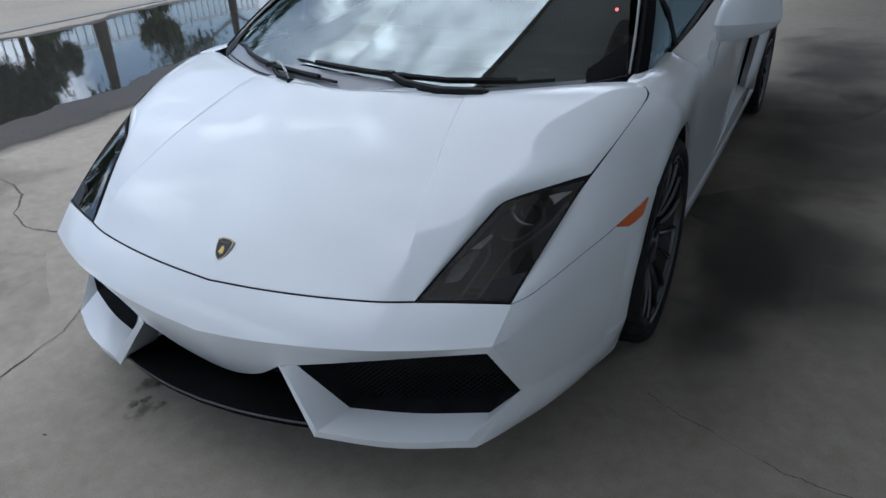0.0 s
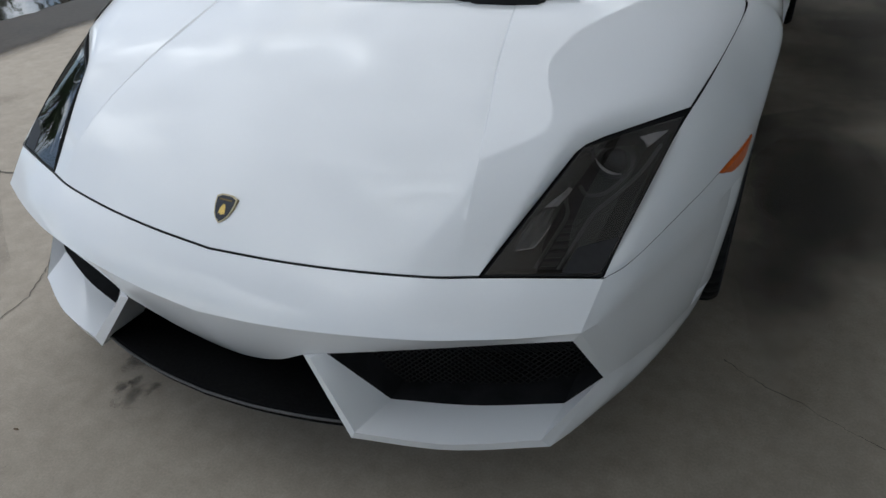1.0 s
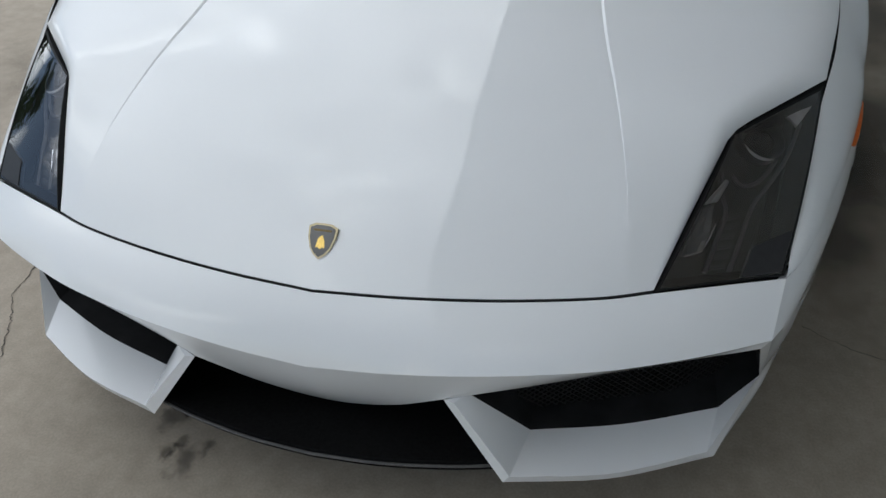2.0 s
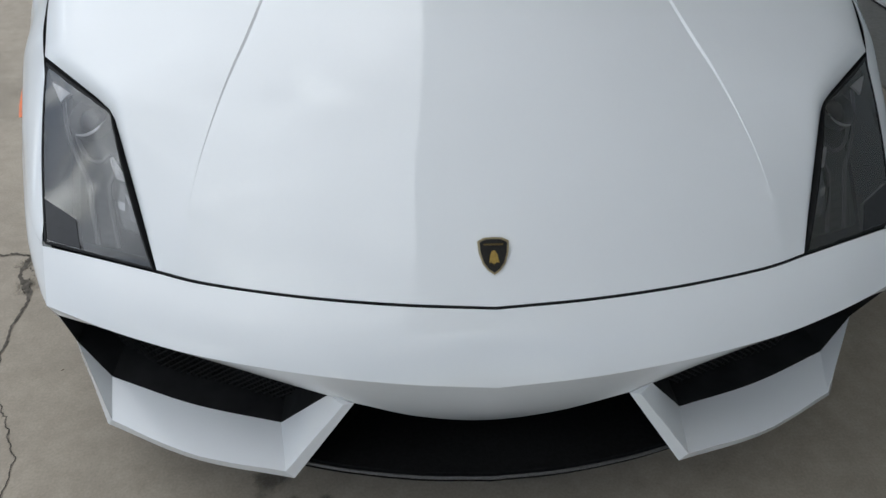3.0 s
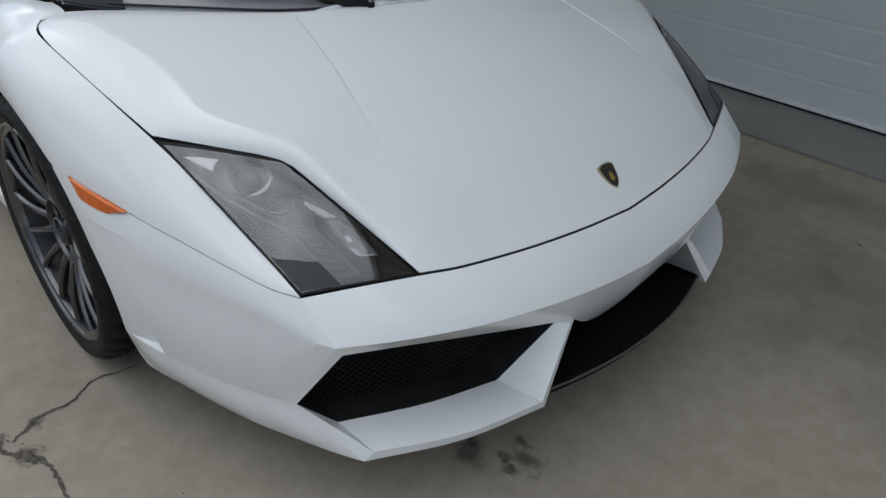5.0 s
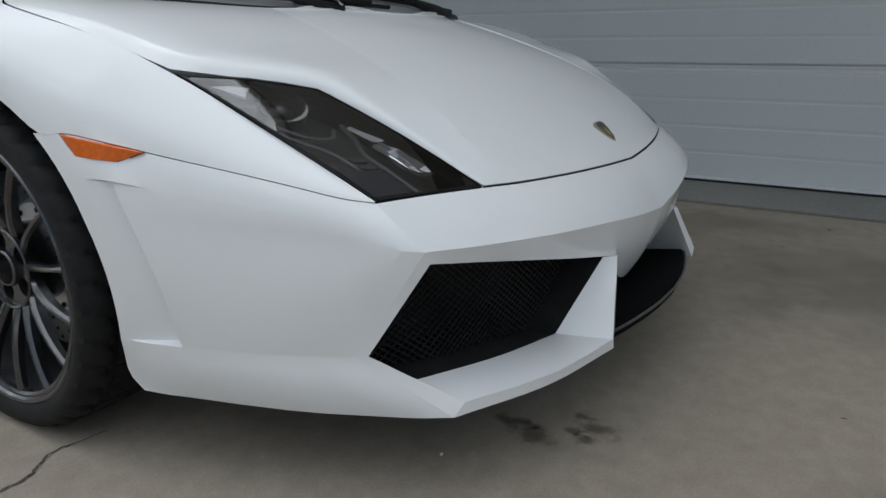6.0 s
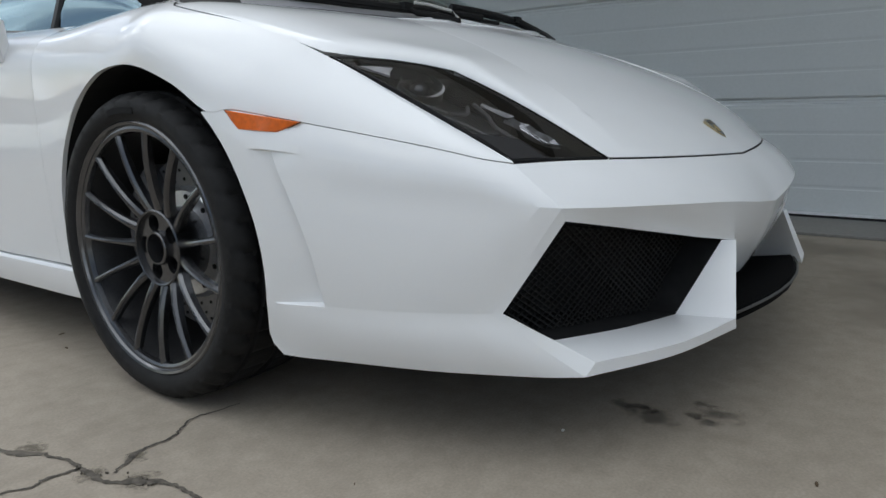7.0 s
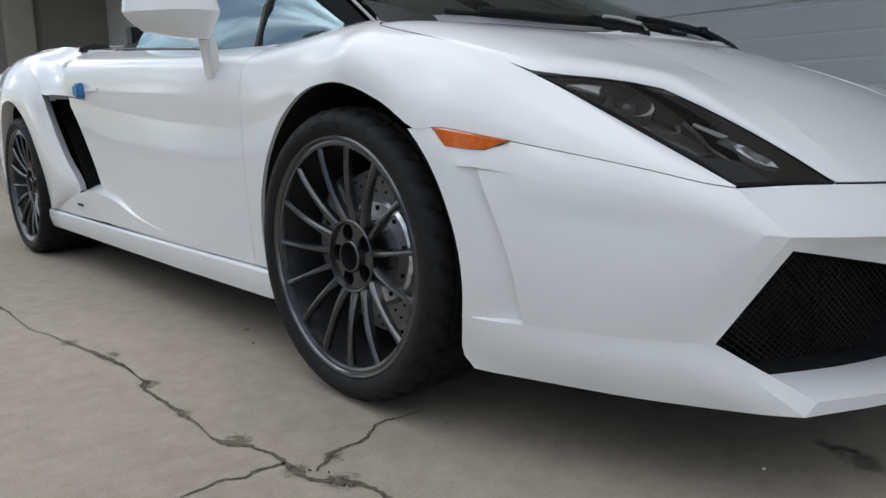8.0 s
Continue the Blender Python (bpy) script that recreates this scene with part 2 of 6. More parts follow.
PEBBLE = material("pale_pebble", (0.62, 0.60, 0.56), rough=0.8, grain=0.2, size=200)
BARK = material("bark", (0.10, 0.08, 0.06), rough=0.95, grain=0.4, size=12, bump=0.6, bump_size=30)
LEAF = material("leaf", (0.05, 0.085, 0.03), rough=0.6, grain=0.4, size=3)
SCREEN = glass("windscreen_glass", (0.62, 0.66, 0.65), ior=2.9, gloss=(0.90, 1.0, 0.99))
SIDEGLASS = glass("side_glass", (0.35, 0.38, 0.38), ior=2.6, gloss=(0.62, 0.84, 0.95))
LENS = glass("lamp_lens", (0.9, 0.9, 0.92), ior=2.1)
REFLECT = material("lamp_mirror", (0.46, 0.47, 0.48), rough=0.25, metal=0.6, grain=0.1, size=90)


# ---- mesh helpers ----
def cr(pts, n):
    """A smooth curve through pts, n places along it."""
    p = np.array(pts, float)
    if len(p) == 2:
        return p[0] + (p[1] - p[0]) * np.linspace(0, 1, n)[:, None]
    d = np.concatenate([[0], np.cumsum(np.linalg.norm(np.diff(p, axis=0), axis=1) ** 0.5 + 1e-9)])
    return at(p, d, np.linspace(0, d[-1], n))


def at(p, d, t):
    p = np.vstack([2 * p[0] - p[1], p, 2 * p[-1] - p[-2]])
    d = np.concatenate([[2 * d[0] - d[1]], d, [2 * d[-1] - d[-2]]])
    out = []
    for v in t:
        i = int(np.clip(np.searchsorted(d, v, side="right") - 1, 1, len(d) - 3))
        h = d[i + 1] - d[i]
        u = (v - d[i]) / h
        m0 = (p[i + 1] - p[i - 1]) / (d[i + 1] - d[i - 1]) * h
        m1 = (p[i + 2] - p[i]) / (d[i + 2] - d[i]) * h
        out.append((2 * u**3 - 3 * u**2 + 1) * p[i] + (u**3 - 2 * u**2 + u) * m0 + (3 * u**2 - 2 * u**3) * p[i + 1] + (u**3 - u**2) * m1)
    return np.array(out)


def knots(pts, per):
    """A curve that is smooth through pts and has per places between two of them, so that rails stay in step."""
    p = np.array(pts, float)
    d = np.arange(len(p), dtype=float)
    return at(p, d, np.linspace(0, len(p) - 1, (len(p) - 1) * per + 1))


def line(pts, per):
    p = np.array(pts, float)
    t = np.linspace(0, len(p) - 1, (len(p) - 1) * per + 1)
    i = np.minimum(t.astype(int), len(p) - 2)
    return p[i] + (p[i + 1] - p[i]) * (t - i)[:, None]


def sheet(*grids, ref=None, weld=True):
    """One bmesh out of grids of places, each faced away from ref."""
    bm = bmesh.new()
    for g in grids:
        n, m = g.shape[:2]
        c = g.reshape(-1, 3).mean(0)
        nr = np.cross(g[1:, :-1] - g[:-1, :-1], g[:-1, 1:] - g[:-1, :-1]).reshape(-1, 3).sum(0)
        out = c - np.array(ref if ref is not None else (0, c[1] * 0.6 + 0.4, 0.35))
        flip = nr @ out < 0
        vs = [[bm.verts.new(g[i, j]) for j in range(m)] for i in range(n)]
        for i in range(n - 1):
            for j in range(m - 1):
                q = [vs[i][j], vs[i + 1][j], vs[i + 1][j + 1], vs[i][j + 1]]
                if flip:
                    q.reverse()
                bm.faces.new(q)
    if weld:
        bmesh.ops.remove_doubles(bm, verts=bm.verts, dist=2e-4)
    return bm


def side(g, s):
    return g * np.array([s, 1, 1])


def part(name, bm, mat, parent=None, label="", angle=28, thick=0.0, m=None):
    me = bpy.data.meshes.new(name)
    bm.to_mesh(me)
    bm.free()
    return link(name, me, mat, parent, label, angle, thick, m)


def link(name, me, mat, parent=None, label="", angle=28, thick=0.0, m=None):
    if not me.materials:
        me.materials.append(mat)
        for p in me.polygons:
            p.use_smooth = True
        me.set_sharp_from_angle(angle=radians(angle))
        # open borders stay crisp where a panel gets its thickness
        used = collections.Counter(k for p in me.polygons for k in p.edge_keys)
        for e in me.edges:
            if used[e.key] == 1:
                e.use_edge_sharp = True
    ob = new(name, me)
    if m is not None:
        ob.matrix_basis = m
    if parent is not None:
        ob.parent = parent
    if label:
        ob["label"] = label
    if thick:
        sol = ob.modifiers.new("thickness", "SOLIDIFY")
        sol.thickness, sol.offset = thick, -1
    return ob


def add_box(bm, lo, hi, m=None):
    lo, hi = Vector(lo), Vector(hi)
    t = Matrix.Translation((lo + hi) / 2) @ Matrix.Diagonal((*(hi - lo), 1))
    return bmesh.ops.create_cube(bm, size=1, matrix=(m @ t) if m is not None else t)["verts"]


def box(lo, hi, bevel=0.0):
    bm = bmesh.new()
    add_box(bm, lo, hi)
    if bevel:
        bmesh.ops.bevel(bm, geom=bm.edges[:], offset=bevel, segments=2, affect="EDGES")
    return bm


def tube(bm, pts, r, seg=8, r1=None):
    """A round bar along pts, tapering from r to r1."""
    pts = [Vector(p) for p in pts]
    rings = []
    for i, p in enumerate(pts):
        t = (pts[min(i + 1, len(pts) - 1)] - pts[max(i - 1, 0)]).normalized()
        a = t.orthogonal().normalized()
        b = t.cross(a)
        rad = r + ((r1 if r1 is not None else r) - r) * i / (len(pts) - 1)
        rings.append([bm.verts.new(p + a * rad * math.cos(2 * math.pi * k / seg) + b * rad * math.sin(2 * math.pi * k / seg)) for k in range(seg)])
    for u, v in zip(rings, rings[1:]):
        for k in range(seg):
            bm.faces.new((u[k], u[(k + 1) % seg], v[(k + 1) % seg], v[k]))
    bm.faces.new(rings[0][::-1])
    bm.faces.new(rings[-1])


def revolve(profile, seg=96):
    """A solid of revolution about x: profile of (x, r)."""
    bm = bmesh.new()
    rings = []
    for x, r in profile:
        rings.append([bm.verts.new((x, r * math.cos(2 * math.pi * k / seg), r * math.sin(2 * math.pi * k / seg))) for k in range(seg)])
    for u, v in zip(rings, rings[1:]):
        for k in range(seg):
            bm.faces.new((u[k], u[(k + 1) % seg], v[(k + 1) % seg], v[k]))
    return bm


def outline(bm, pts, z0, z1):
    """A flat plate with the outline pts (x, y) between two heights."""
    a = [bm.verts.new((x, y, z0)) for x, y in pts]
    b = [bm.verts.new((x, y, z1)) for x, y in pts]
    bm.faces.new(b)
    bm.faces.new(a[::-1])
    for i in range(len(pts)):
        j = (i + 1) % len(pts)
        bm.faces.new((a[i], a[j], b[j], b[i]))


# ---- ground ----
ground = tagged(part("ground", box((-400, -400, -0.3), (400, 400, 0)), CONCRETE), "worn grey concrete driveway with cracks and stains", "ground", kind="structure")


# places where the cracks have crumbled wider: x, y, added width
CRUMBLED = ((-1.112, -0.282, 0.020), (-1.148, -0.195, 0.014), (-1.178, 0.406, 0.018), (-1.215, 0.87, 0.016), (-1.166, 0.68, 0.012), (-1.163, -0.01, 0.017), (-1.187, 0.18, 0.008), (-1.07, -0.198, 0.009), (-0.99, -0.175, 0.005), (-1.078, -0.49, 0.006))


def crack(pts, w):
    """A broken line in the concrete: hairline stretches between crumbled, wider places."""
    rng = random.Random(len(pts) * 7 + int(w * 1e4))
    p = line([(x, y, 0) for x, y in pts], 14)
    d = np.gradient(p, axis=0)
    nrm = np.stack([-d[:, 1], d[:, 0], 0 * d[:, 0]], 1)
    nrm /= np.linalg.norm(nrm, axis=1)[:, None] + 1e-9
    k = len(p)
    off = np.array([rng.gauss(0, 0.0012) for _ in range(k)])
    for gap, size in ((3, 0.0028), (8, 0.0065)):
        off += np.interp(np.arange(k), np.arange(0, k + gap, gap), [rng.gauss(0, size) for _ in range(0, k + gap, gap)])
    wide = np.interp(np.arange(k), np.arange(0, k + 9, 9), [0.28 + 1.1 * rng.random() ** 2 for _ in range(0, k + 9, 9)])
    edges = []
    for s_ in (1, -1):
        more = sum(a * np.exp(-(((p[:, 0] - x) ** 2 + (p[:, 1] - y) ** 2) / 0.03**2)) for x, y, a in CRUMBLED)
        half_w = np.array([0.5 * (w * q * (0.55 + 0.6 * rng.random()) + m_ * rng.uniform(0.1, 1.4)) for q, m_ in zip(wide, more)])
        e = p + nrm * (off + s_ * half_w)[:, None]
        e[:, 2] = 0.0018
        edges.append(e)
    part("crack", sheet(np.stack(edges), ref=(0, 0, -5)), CRACK, ground, "dark jagged crack in the concrete")


crack([(-1.30, 2.6), (-1.27, 2.0), (-1.26, 1.45), (-1.25, 1.1), (-1.21, 0.85), (-1.18, 0.62), (-1.17, 0.42), (-1.19, 0.24), (-1.18, 0.1), (-1.17, -0.03), (-1.14, -0.15)], 0.0105)
crack([(-1.14, -0.15), (-1.13, -0.24), (-1.09, -0.34), (-1.08, -0.45), (-1.07, -0.55), (-1.02, -0.66), (-0.96, -0.73), (-0.93, -0.82), (-0.91, -0.96), (-0.88, -1.08), (-0.86, -1.3)], 0.008)
crack([(-1.14, -0.15), (-1.21, -0.15), (-1.28, -0.14), (-1.36, -0.13), (-1.5, -0.16), (-1.69, -0.28), (-1.89, -0.31), (-2.09, -0.24), (-2.29, -0.06), (-2.61, 0.02), (-3.1, 0.1)], 0.013)
crack([(-1.12, -0.21), (-1.05, -0.19), (-0.98, -0.17), (-0.92, -0.14), (-0.82, -0.16)], 0.006)
crack([(0.95, -0.31), (1.03, -0.36), (1.16, -0.41), (1.28, -0.45), (1.45, -0.49), (1.7, -0.52), (1.95, -0.5)], 0.0028)
for sx, sy, n, w in ((-1.14, -0.18, 9, 0.02), (-1.105, -0.285, 8, 0.018)):
    bm = bmesh.new()
    for _ in range(n):
        q = Matrix.Translation((sx + random.gauss(0, w * 0.35), sy + random.gauss(0, w), 0.001)) @ Matrix.Diagonal((*(random.uniform(0.0007, 0.0022) for _ in range(2)), 0.003, 1))
        bmesh.ops.create_icosphere(bm, subdivisions=1, radius=1, matrix=q)
    tagged(part("crack_rubble", bm, CRACK), "loose dark crumbs of broken concrete by the crack", "rubble", kind="stuff")


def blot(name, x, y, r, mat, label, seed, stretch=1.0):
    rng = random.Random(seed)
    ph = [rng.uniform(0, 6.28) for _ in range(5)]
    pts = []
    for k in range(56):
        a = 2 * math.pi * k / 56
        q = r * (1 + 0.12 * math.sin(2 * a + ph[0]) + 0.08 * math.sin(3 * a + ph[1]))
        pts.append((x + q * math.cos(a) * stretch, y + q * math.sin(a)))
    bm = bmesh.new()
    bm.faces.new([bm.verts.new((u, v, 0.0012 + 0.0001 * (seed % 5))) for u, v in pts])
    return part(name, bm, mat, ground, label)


for i, (x, y, r) in enumerate(((-0.383, -0.822, 0.05), (-0.410, -0.872, 0.062), (-0.300, -0.938, 0.026), (-0.332, -0.980, 0.058), (-0.381, -0.970, 0.036), (-0.363, -0.932, 0.028))):
    blot("stain", x, y, r, STAIN, "dark oil stain on the concrete", i, 0.7)
for i, (x, y, w) in enumerate(CRUMBLED[:8]):
    blot("crack_dirt", x + 0.006, y, 0.018 + 1.3 * w, GRIT, "brown dirt gathered in the crack", 50 + i, 0.8)
# shade between car and garage, painted on as soft dark blots
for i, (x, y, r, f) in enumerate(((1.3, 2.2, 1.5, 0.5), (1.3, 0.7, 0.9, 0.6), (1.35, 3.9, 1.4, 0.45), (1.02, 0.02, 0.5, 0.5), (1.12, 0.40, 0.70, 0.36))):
    blot("painted_shade", x, y, r, SIDE_SHADE, "soft dark shade painted on the concrete", 20 + i, f)
for i, (x, y, r, f) in enumerate(((-1.7, -0.9, 0.5, 1.4), (-1.9, 0.8, 0.6, 0.8), (-0.6, -1.7, 0.5, 1.3), (0.9, -1.5, 0.55, 1.2), (-2.6, -0.1, 0.5, 1.0), (1.5, -0.9, 0.4, 0.8), (-1.55, 1.9, 0.4, 0.7))):
    blot("damp_mark", x, y, r, DAMP, "faded brown mark on the concrete", 30 + i, f)


# standing water along the far gutter, with its wet margin
def shore(base, seed, y0, y1, n=400, amp=0.16):
    rng = random.Random(seed)
    ph = [rng.uniform(0, 6.28) for _ in range(4)]
    turn = lambda y: math.copysign(max(0.0, -0.2 - y) ** 1.6 * 0.75, -5.2 - base)
    return [(base + (turn(y) if abs(turn(y)) < abs(-5.2 - base) else -5.2 - base) + amp * (math.sin(1.1 * y + ph[0]) + 0.5 * math.sin(2.7 * y + ph[1]) + 0.22 * math.sin(7 * y + ph[2]) + 0.16 * math.sin(17 * y + ph[3]) + 0.1 * math.sin(37 * y)), y) for y in np.linspace(y0, y1, n)]


# the damp margin dries out towards its rim
near, far = np.array(shore(-3.02, 3, -2.6, 30, amp=0.10)), np.array(shore(-7.2, 5, -2.6, 30))
cols = [0, 0.02, 0.05, 0.09, 0.14, 0.2, 0.6, 1.0]
g = np.array([[(*(near[i] + (far[i] - near[i]) * u), 0.0016) for i in range(len(near))] for u in cols])
damp = part("wet_concrete", sheet(g, ref=(-5, 10, -5), weld=False), WET)
level = damp.data.attributes.new("wetness", "FLOAT", "POINT")
level.data.foreach_set("value", np.repeat([0.0, 0.12, 0.45, 0.8, 1.0, 1.0, 1.0, 1.0], len(near)).astype(np.float32))
tagged(damp, "dark wet margin on the concrete", "ground", kind="structure")
bm = bmesh.new()
outline(bm, shore(-3.75, 3, -1.7, 29) + shore(-7.0, 5, -1.7, 29)[::-1], 0.0004, 0.003)
tagged(part("water", bm, WATER), "still puddle of rain water on the concrete", "puddle", kind="structure")
bm = box((-7.62, -30, 0), (-7.42, 60, 0.014), 0.004)
tagged(part("kerb", bm, STEM), "grey concrete kerb beyond the puddle", "kerb", kind="structure")

# ---- garage: stem wall, door of horizontal panels, canopy ----
WX = 2.35
tagged(part("wall_east", box((WX + 0.06, -9, 0.0), (WX + 0.30, 11, 3.2)), TAUPE), "plain garage wall behind the sectional door", "wall", kind="structure")
tagged(part("pavement", box((1.84, -9, 0.0005), (WX + 0.30, 11, 0.012), 0.004), STEM), "grey concrete apron along the garage door", "apron", kind="structure")
door = tagged(new("door_1"), "pale grey sectional garage door with horizontal ribs", "garage door", kind="structure")


def panel_mesh():
    """One door section: three shallow ribs with a lip above and below."""
    prof = [(0.0, 0.0), (0.0, 0.012), (-0.012, 0.018)]
    for k in range(4):
        z = 0.018 + k * 0.1372
        prof += [(-0.016, z + 0.006), (-0.016, z + 0.1215), (-0.0144, z + 0.1273), (-0.0144, z + 0.134)]
    prof += [(-0.012, 0.568), (0.0, 0.574), (0.0, 0.584)]
    p = np.array([(WX + 0.03 + x, 0, z) for x, z in prof])
    g = np.stack([p + np.array([0, y, 0]) for y in np.linspace(0, 5.0, 21)])
    bm = sheet(g, ref=(9, 2.5, 0.2))
    me = bpy.data.meshes.new("panel")
    bm.to_mesh(me)
    bm.free()
    return me


pm = panel_mesh()
for col in range(4):
    for row in range(5):
        link("panel", pm, DOORPAINT, door, angle=8, m=pose(0, -9 + col * 5.0, 0.018 + row * 0.585))
part("bottom_strip", box((WX - 0.005, -9, 0.026), (WX + 0.03, 11, 0.037)), SILVER, door, "pale metal strip along the bottom of the door")
# the shadow line below the strip, put in as a black bar
part("strip_shadow", box((WX + 0.004, -9, 0.0125), (WX + 0.03, 11, 0.026)), BLACK, door, "dark shadow line painted under the strip")
canopy = tagged(new("canopy"), "flat pale carport canopy over the garage front", "canopy", kind="structure")
CX, CZ, SKEW, FRONT = -0.03, 2.95, 0.06, -3.8


def eave(y, d=0.0):
    """Place across of the canopy's front edge, which runs a little askew to the wall."""
    return CX + SKEW * y + d


bm = bmesh.new()
outline(bm, [(eave(FRONT), FRONT), (WX + 0.3, FRONT), (WX + 0.3, 11), (eave(11), 11)], CZ, CZ + 0.05)
part("soffit", bm, SOFFIT, canopy)
bm = bmesh.new()
outline(bm, [(eave(FRONT, -0.04), FRONT), (eave(FRONT), FRONT), (eave(11), 11), (eave(11, -0.04), 11)], CZ - 0.05, CZ + 0.22)
part("fascia", bm, POSTPAINT, canopy)
# unseen beam, added to darken the canopy's inner part in the bonnet's reflection
part("added_beam", box((1.12, FRONT, CZ - 0.30), (1.26, 11, CZ), 0.01), TAUPE, canopy, "unseen dark beam added under the canopy")
# far wing across the yard, with its pale post
wing = tagged(part("wall_north", box((-0.6, 11.0, 0), (2.58, 11.3, 3.2)), TAUPE), "dark taupe far wall of the building", "wall", kind="structure")
part("post", box((0.88, 10.86, 0), (1.28, 11.0, 3.2), 0.02), POSTPAINT, wing, "pale painted post")
part("skirting", box((-0.6, 10.94, 0), (0.86, 10.998, 0.14)), POSTPAINT, wing, "pale strip at the wall's foot")


# litter on the concrete: dry leaf scraps and a pale pebble
def scrap(x, y, size, turn):
    bm = bmesh.new()
    pts = [(-1, 0), (-0.55, 0.28), (0.1, 0.36), (0.7, 0.2), (1, 0), (0.5, -0.22), (-0.2, -0.3), (-0.7, -0.18)]
    rim = [bm.verts.new((u * size, v * size, 0.0012 + 0.22 * size * abs(v))) for u, v in pts]
    mid_ = bm.verts.new((0.05 * size, 0, 0.001))
    for k in range(8):
        bm.faces.new((rim[k], rim[(k + 1) % 8], mid_))
    tagged(part("dry_leaf", bm, DRYLEAF, m=pose(x, y, 0, 0, 0, turn), thick=0.0006), "small dry brown leaf scrap on the concrete", "leaf", group="leaf scraps on the concrete")


for x, y, size, turn in ((-0.80, 0.63, 0.012, 20), (-0.85, 0.50, 0.010, 80), (-0.505, -1.168, 0.009, 10), (-0.915, -0.573, 0.004, 40), (1.592, -1.28, 0.018, 15), (1.237, -1.14, 0.012, 60), (-0.042, -1.384, 0.006, 100), (-1.134, -0.41, 0.011, 25)):
    scrap(x, y, size, turn)
bm = bmesh.new()
bmesh.ops.create_icosphere(bm, subdivisions=2, radius=0.0035, matrix=Matrix.Translation((-0.56, -0.76, 0.0022)) @ Matrix.Diagonal((1.3, 0.9, 0.7, 1)))
tagged(part("pebble", bm, PEBBLE), "tiny pale pebble on the concrete", "pebble")
# ---- the car: x across, nose towards -y, front axle at y = 0 ----
car = tagged(new("sports_car"), "white low wedge-shaped sports car with dark wheels, parked on concrete", "car")
AXLE, REAR, HUB, ARCH = 0.0, 2.50, 0.3145, 0.352

# bonnet rails: centre, crease, side
B_CEN = [(0, -0.909, 0.481), (0, -0.851, 0.5285), (0, -0.753, 0.594), (0, -0.613, 0.671), (0, -0.476, 0.729), (0, -0.369, 0.766), (0, -0.318, 0.785), (0, -0.308, 0.791)]
B_CRE = [(0.490, -0.842, 0.503), (0.482, -0.772, 0.560), (0.468, -0.68, 0.620), (0.441, -0.55, 0.684), (0.412, -0.425, 0.733), (0.391, -0.31, 0.771), (0.379, -0.245, 0.788), (0.376, -0.233, 0.791)]
B_SID = [(0.530, -0.818, 0.503), (0.563, -0.738, 0.551), (0.596, -0.657, 0.600), (0.630, -0.574, 0.651), (0.788, -0.420, 0.682), (0.8203, -0.25, 0.742), (0.8300, -0.085, 0.7828), (0.789, -0.023, 0.799)]
PER = 5


def rail_side():
    a = line(B_SID[:5], PER)
    b = knots(B_SID[4:], PER)
    r = np.vstack([a, b[1:]])
    k = 3 * PER
    r[k] = 0.5 * r[k] + 0.25 * (r[k - 1] + r[k + 1])
    return r


ACROSS = 1 - (1 - np.linspace(0, 1, 13)) ** 1.6


def bonnet_half():
    c, k, s = knots(B_CEN, PER), knots(B_CRE, PER), rail_side()
    LIFT_V = np.linspace(0, 1, 41)
    LIFT = np.interp(LIFT_V, [0, 0.1, 0.25, 0.5, 0.85, 1], [0.0, 0.004, 0.0125, 0.0195, 0.021, 0.008])
    for _ in range(12):
        LIFT[1:-1] = 0.5 * LIFT[1:-1] + 0.25 * (LIFT[:-2] + LIFT[2:])
    rows = []
    for a, b, d, v in zip(c, k, s, np.linspace(0, 1, len(c))):
        row = []
        for u in ACROSS:
            p = a + (b - a) * u
            q = 0.0034 * 4 * u * (1 - u)
            p = p + np.array([0, -0.4 * q * (1 - v) - 0.2 * q, q])
            row.append(p)
        for u in 1 - (1 - np.linspace(0, 1, 15)[1:]) ** 1.5:
            p = b + (d - b) * u
            # nearly level as far as its rounded outer edge
            lift = np.interp(v, LIFT_V, LIFT)
            q = lift * u * (1 - u ** np.interp(v, [0.3, 0.65], [22, 9])) / 0.76
            row.append(p + np.array([0.0, -0.2 * q, q]))
        rows.append(row)
    return np.array(rows)


half = bonnet_half()
# a small step along the crease: the outer part stands proud of the middle
fade = np.clip((np.linspace(0, 1, half.shape[0]) - 0.12) / 0.42, 0, 1) ** 1.6
crest = half[:, 12:13].copy()
for j in range(3, 13):
    half[:, j, 2] -= 0.0030 * fade * np.clip((ACROSS[j] - 0.42) / 0.58, 0, 1) ** 1.5
foot = half[:, 12:13] - np.stack([0.0045 * fade + 1e-4, 0 * fade, 0 * fade], 1)[:, None]
half = np.concatenate([half[:, :12], foot, crest, half[:, 13:]], 1)
# the front edge follows the seam: level and gently arched
seam = cr([(0, -0.909, 0.481), (0.15, -0.9005, 0.486), (0.30, -0.8815, 0.491), (0.45, -0.8505, 0.4965), (0.533, -0.821, 0.500)], 60)
for j in range(half.shape[1]):
    delta = np.array([0, *(np.interp(half[0, j, 0], seam[:, 0], seam[:, q]) for q in (1, 2))]) - half[0, j]
    delta[0] = 0
    for r in range(8):
        half[r, j] += delta * (1 - r / 8) ** 2
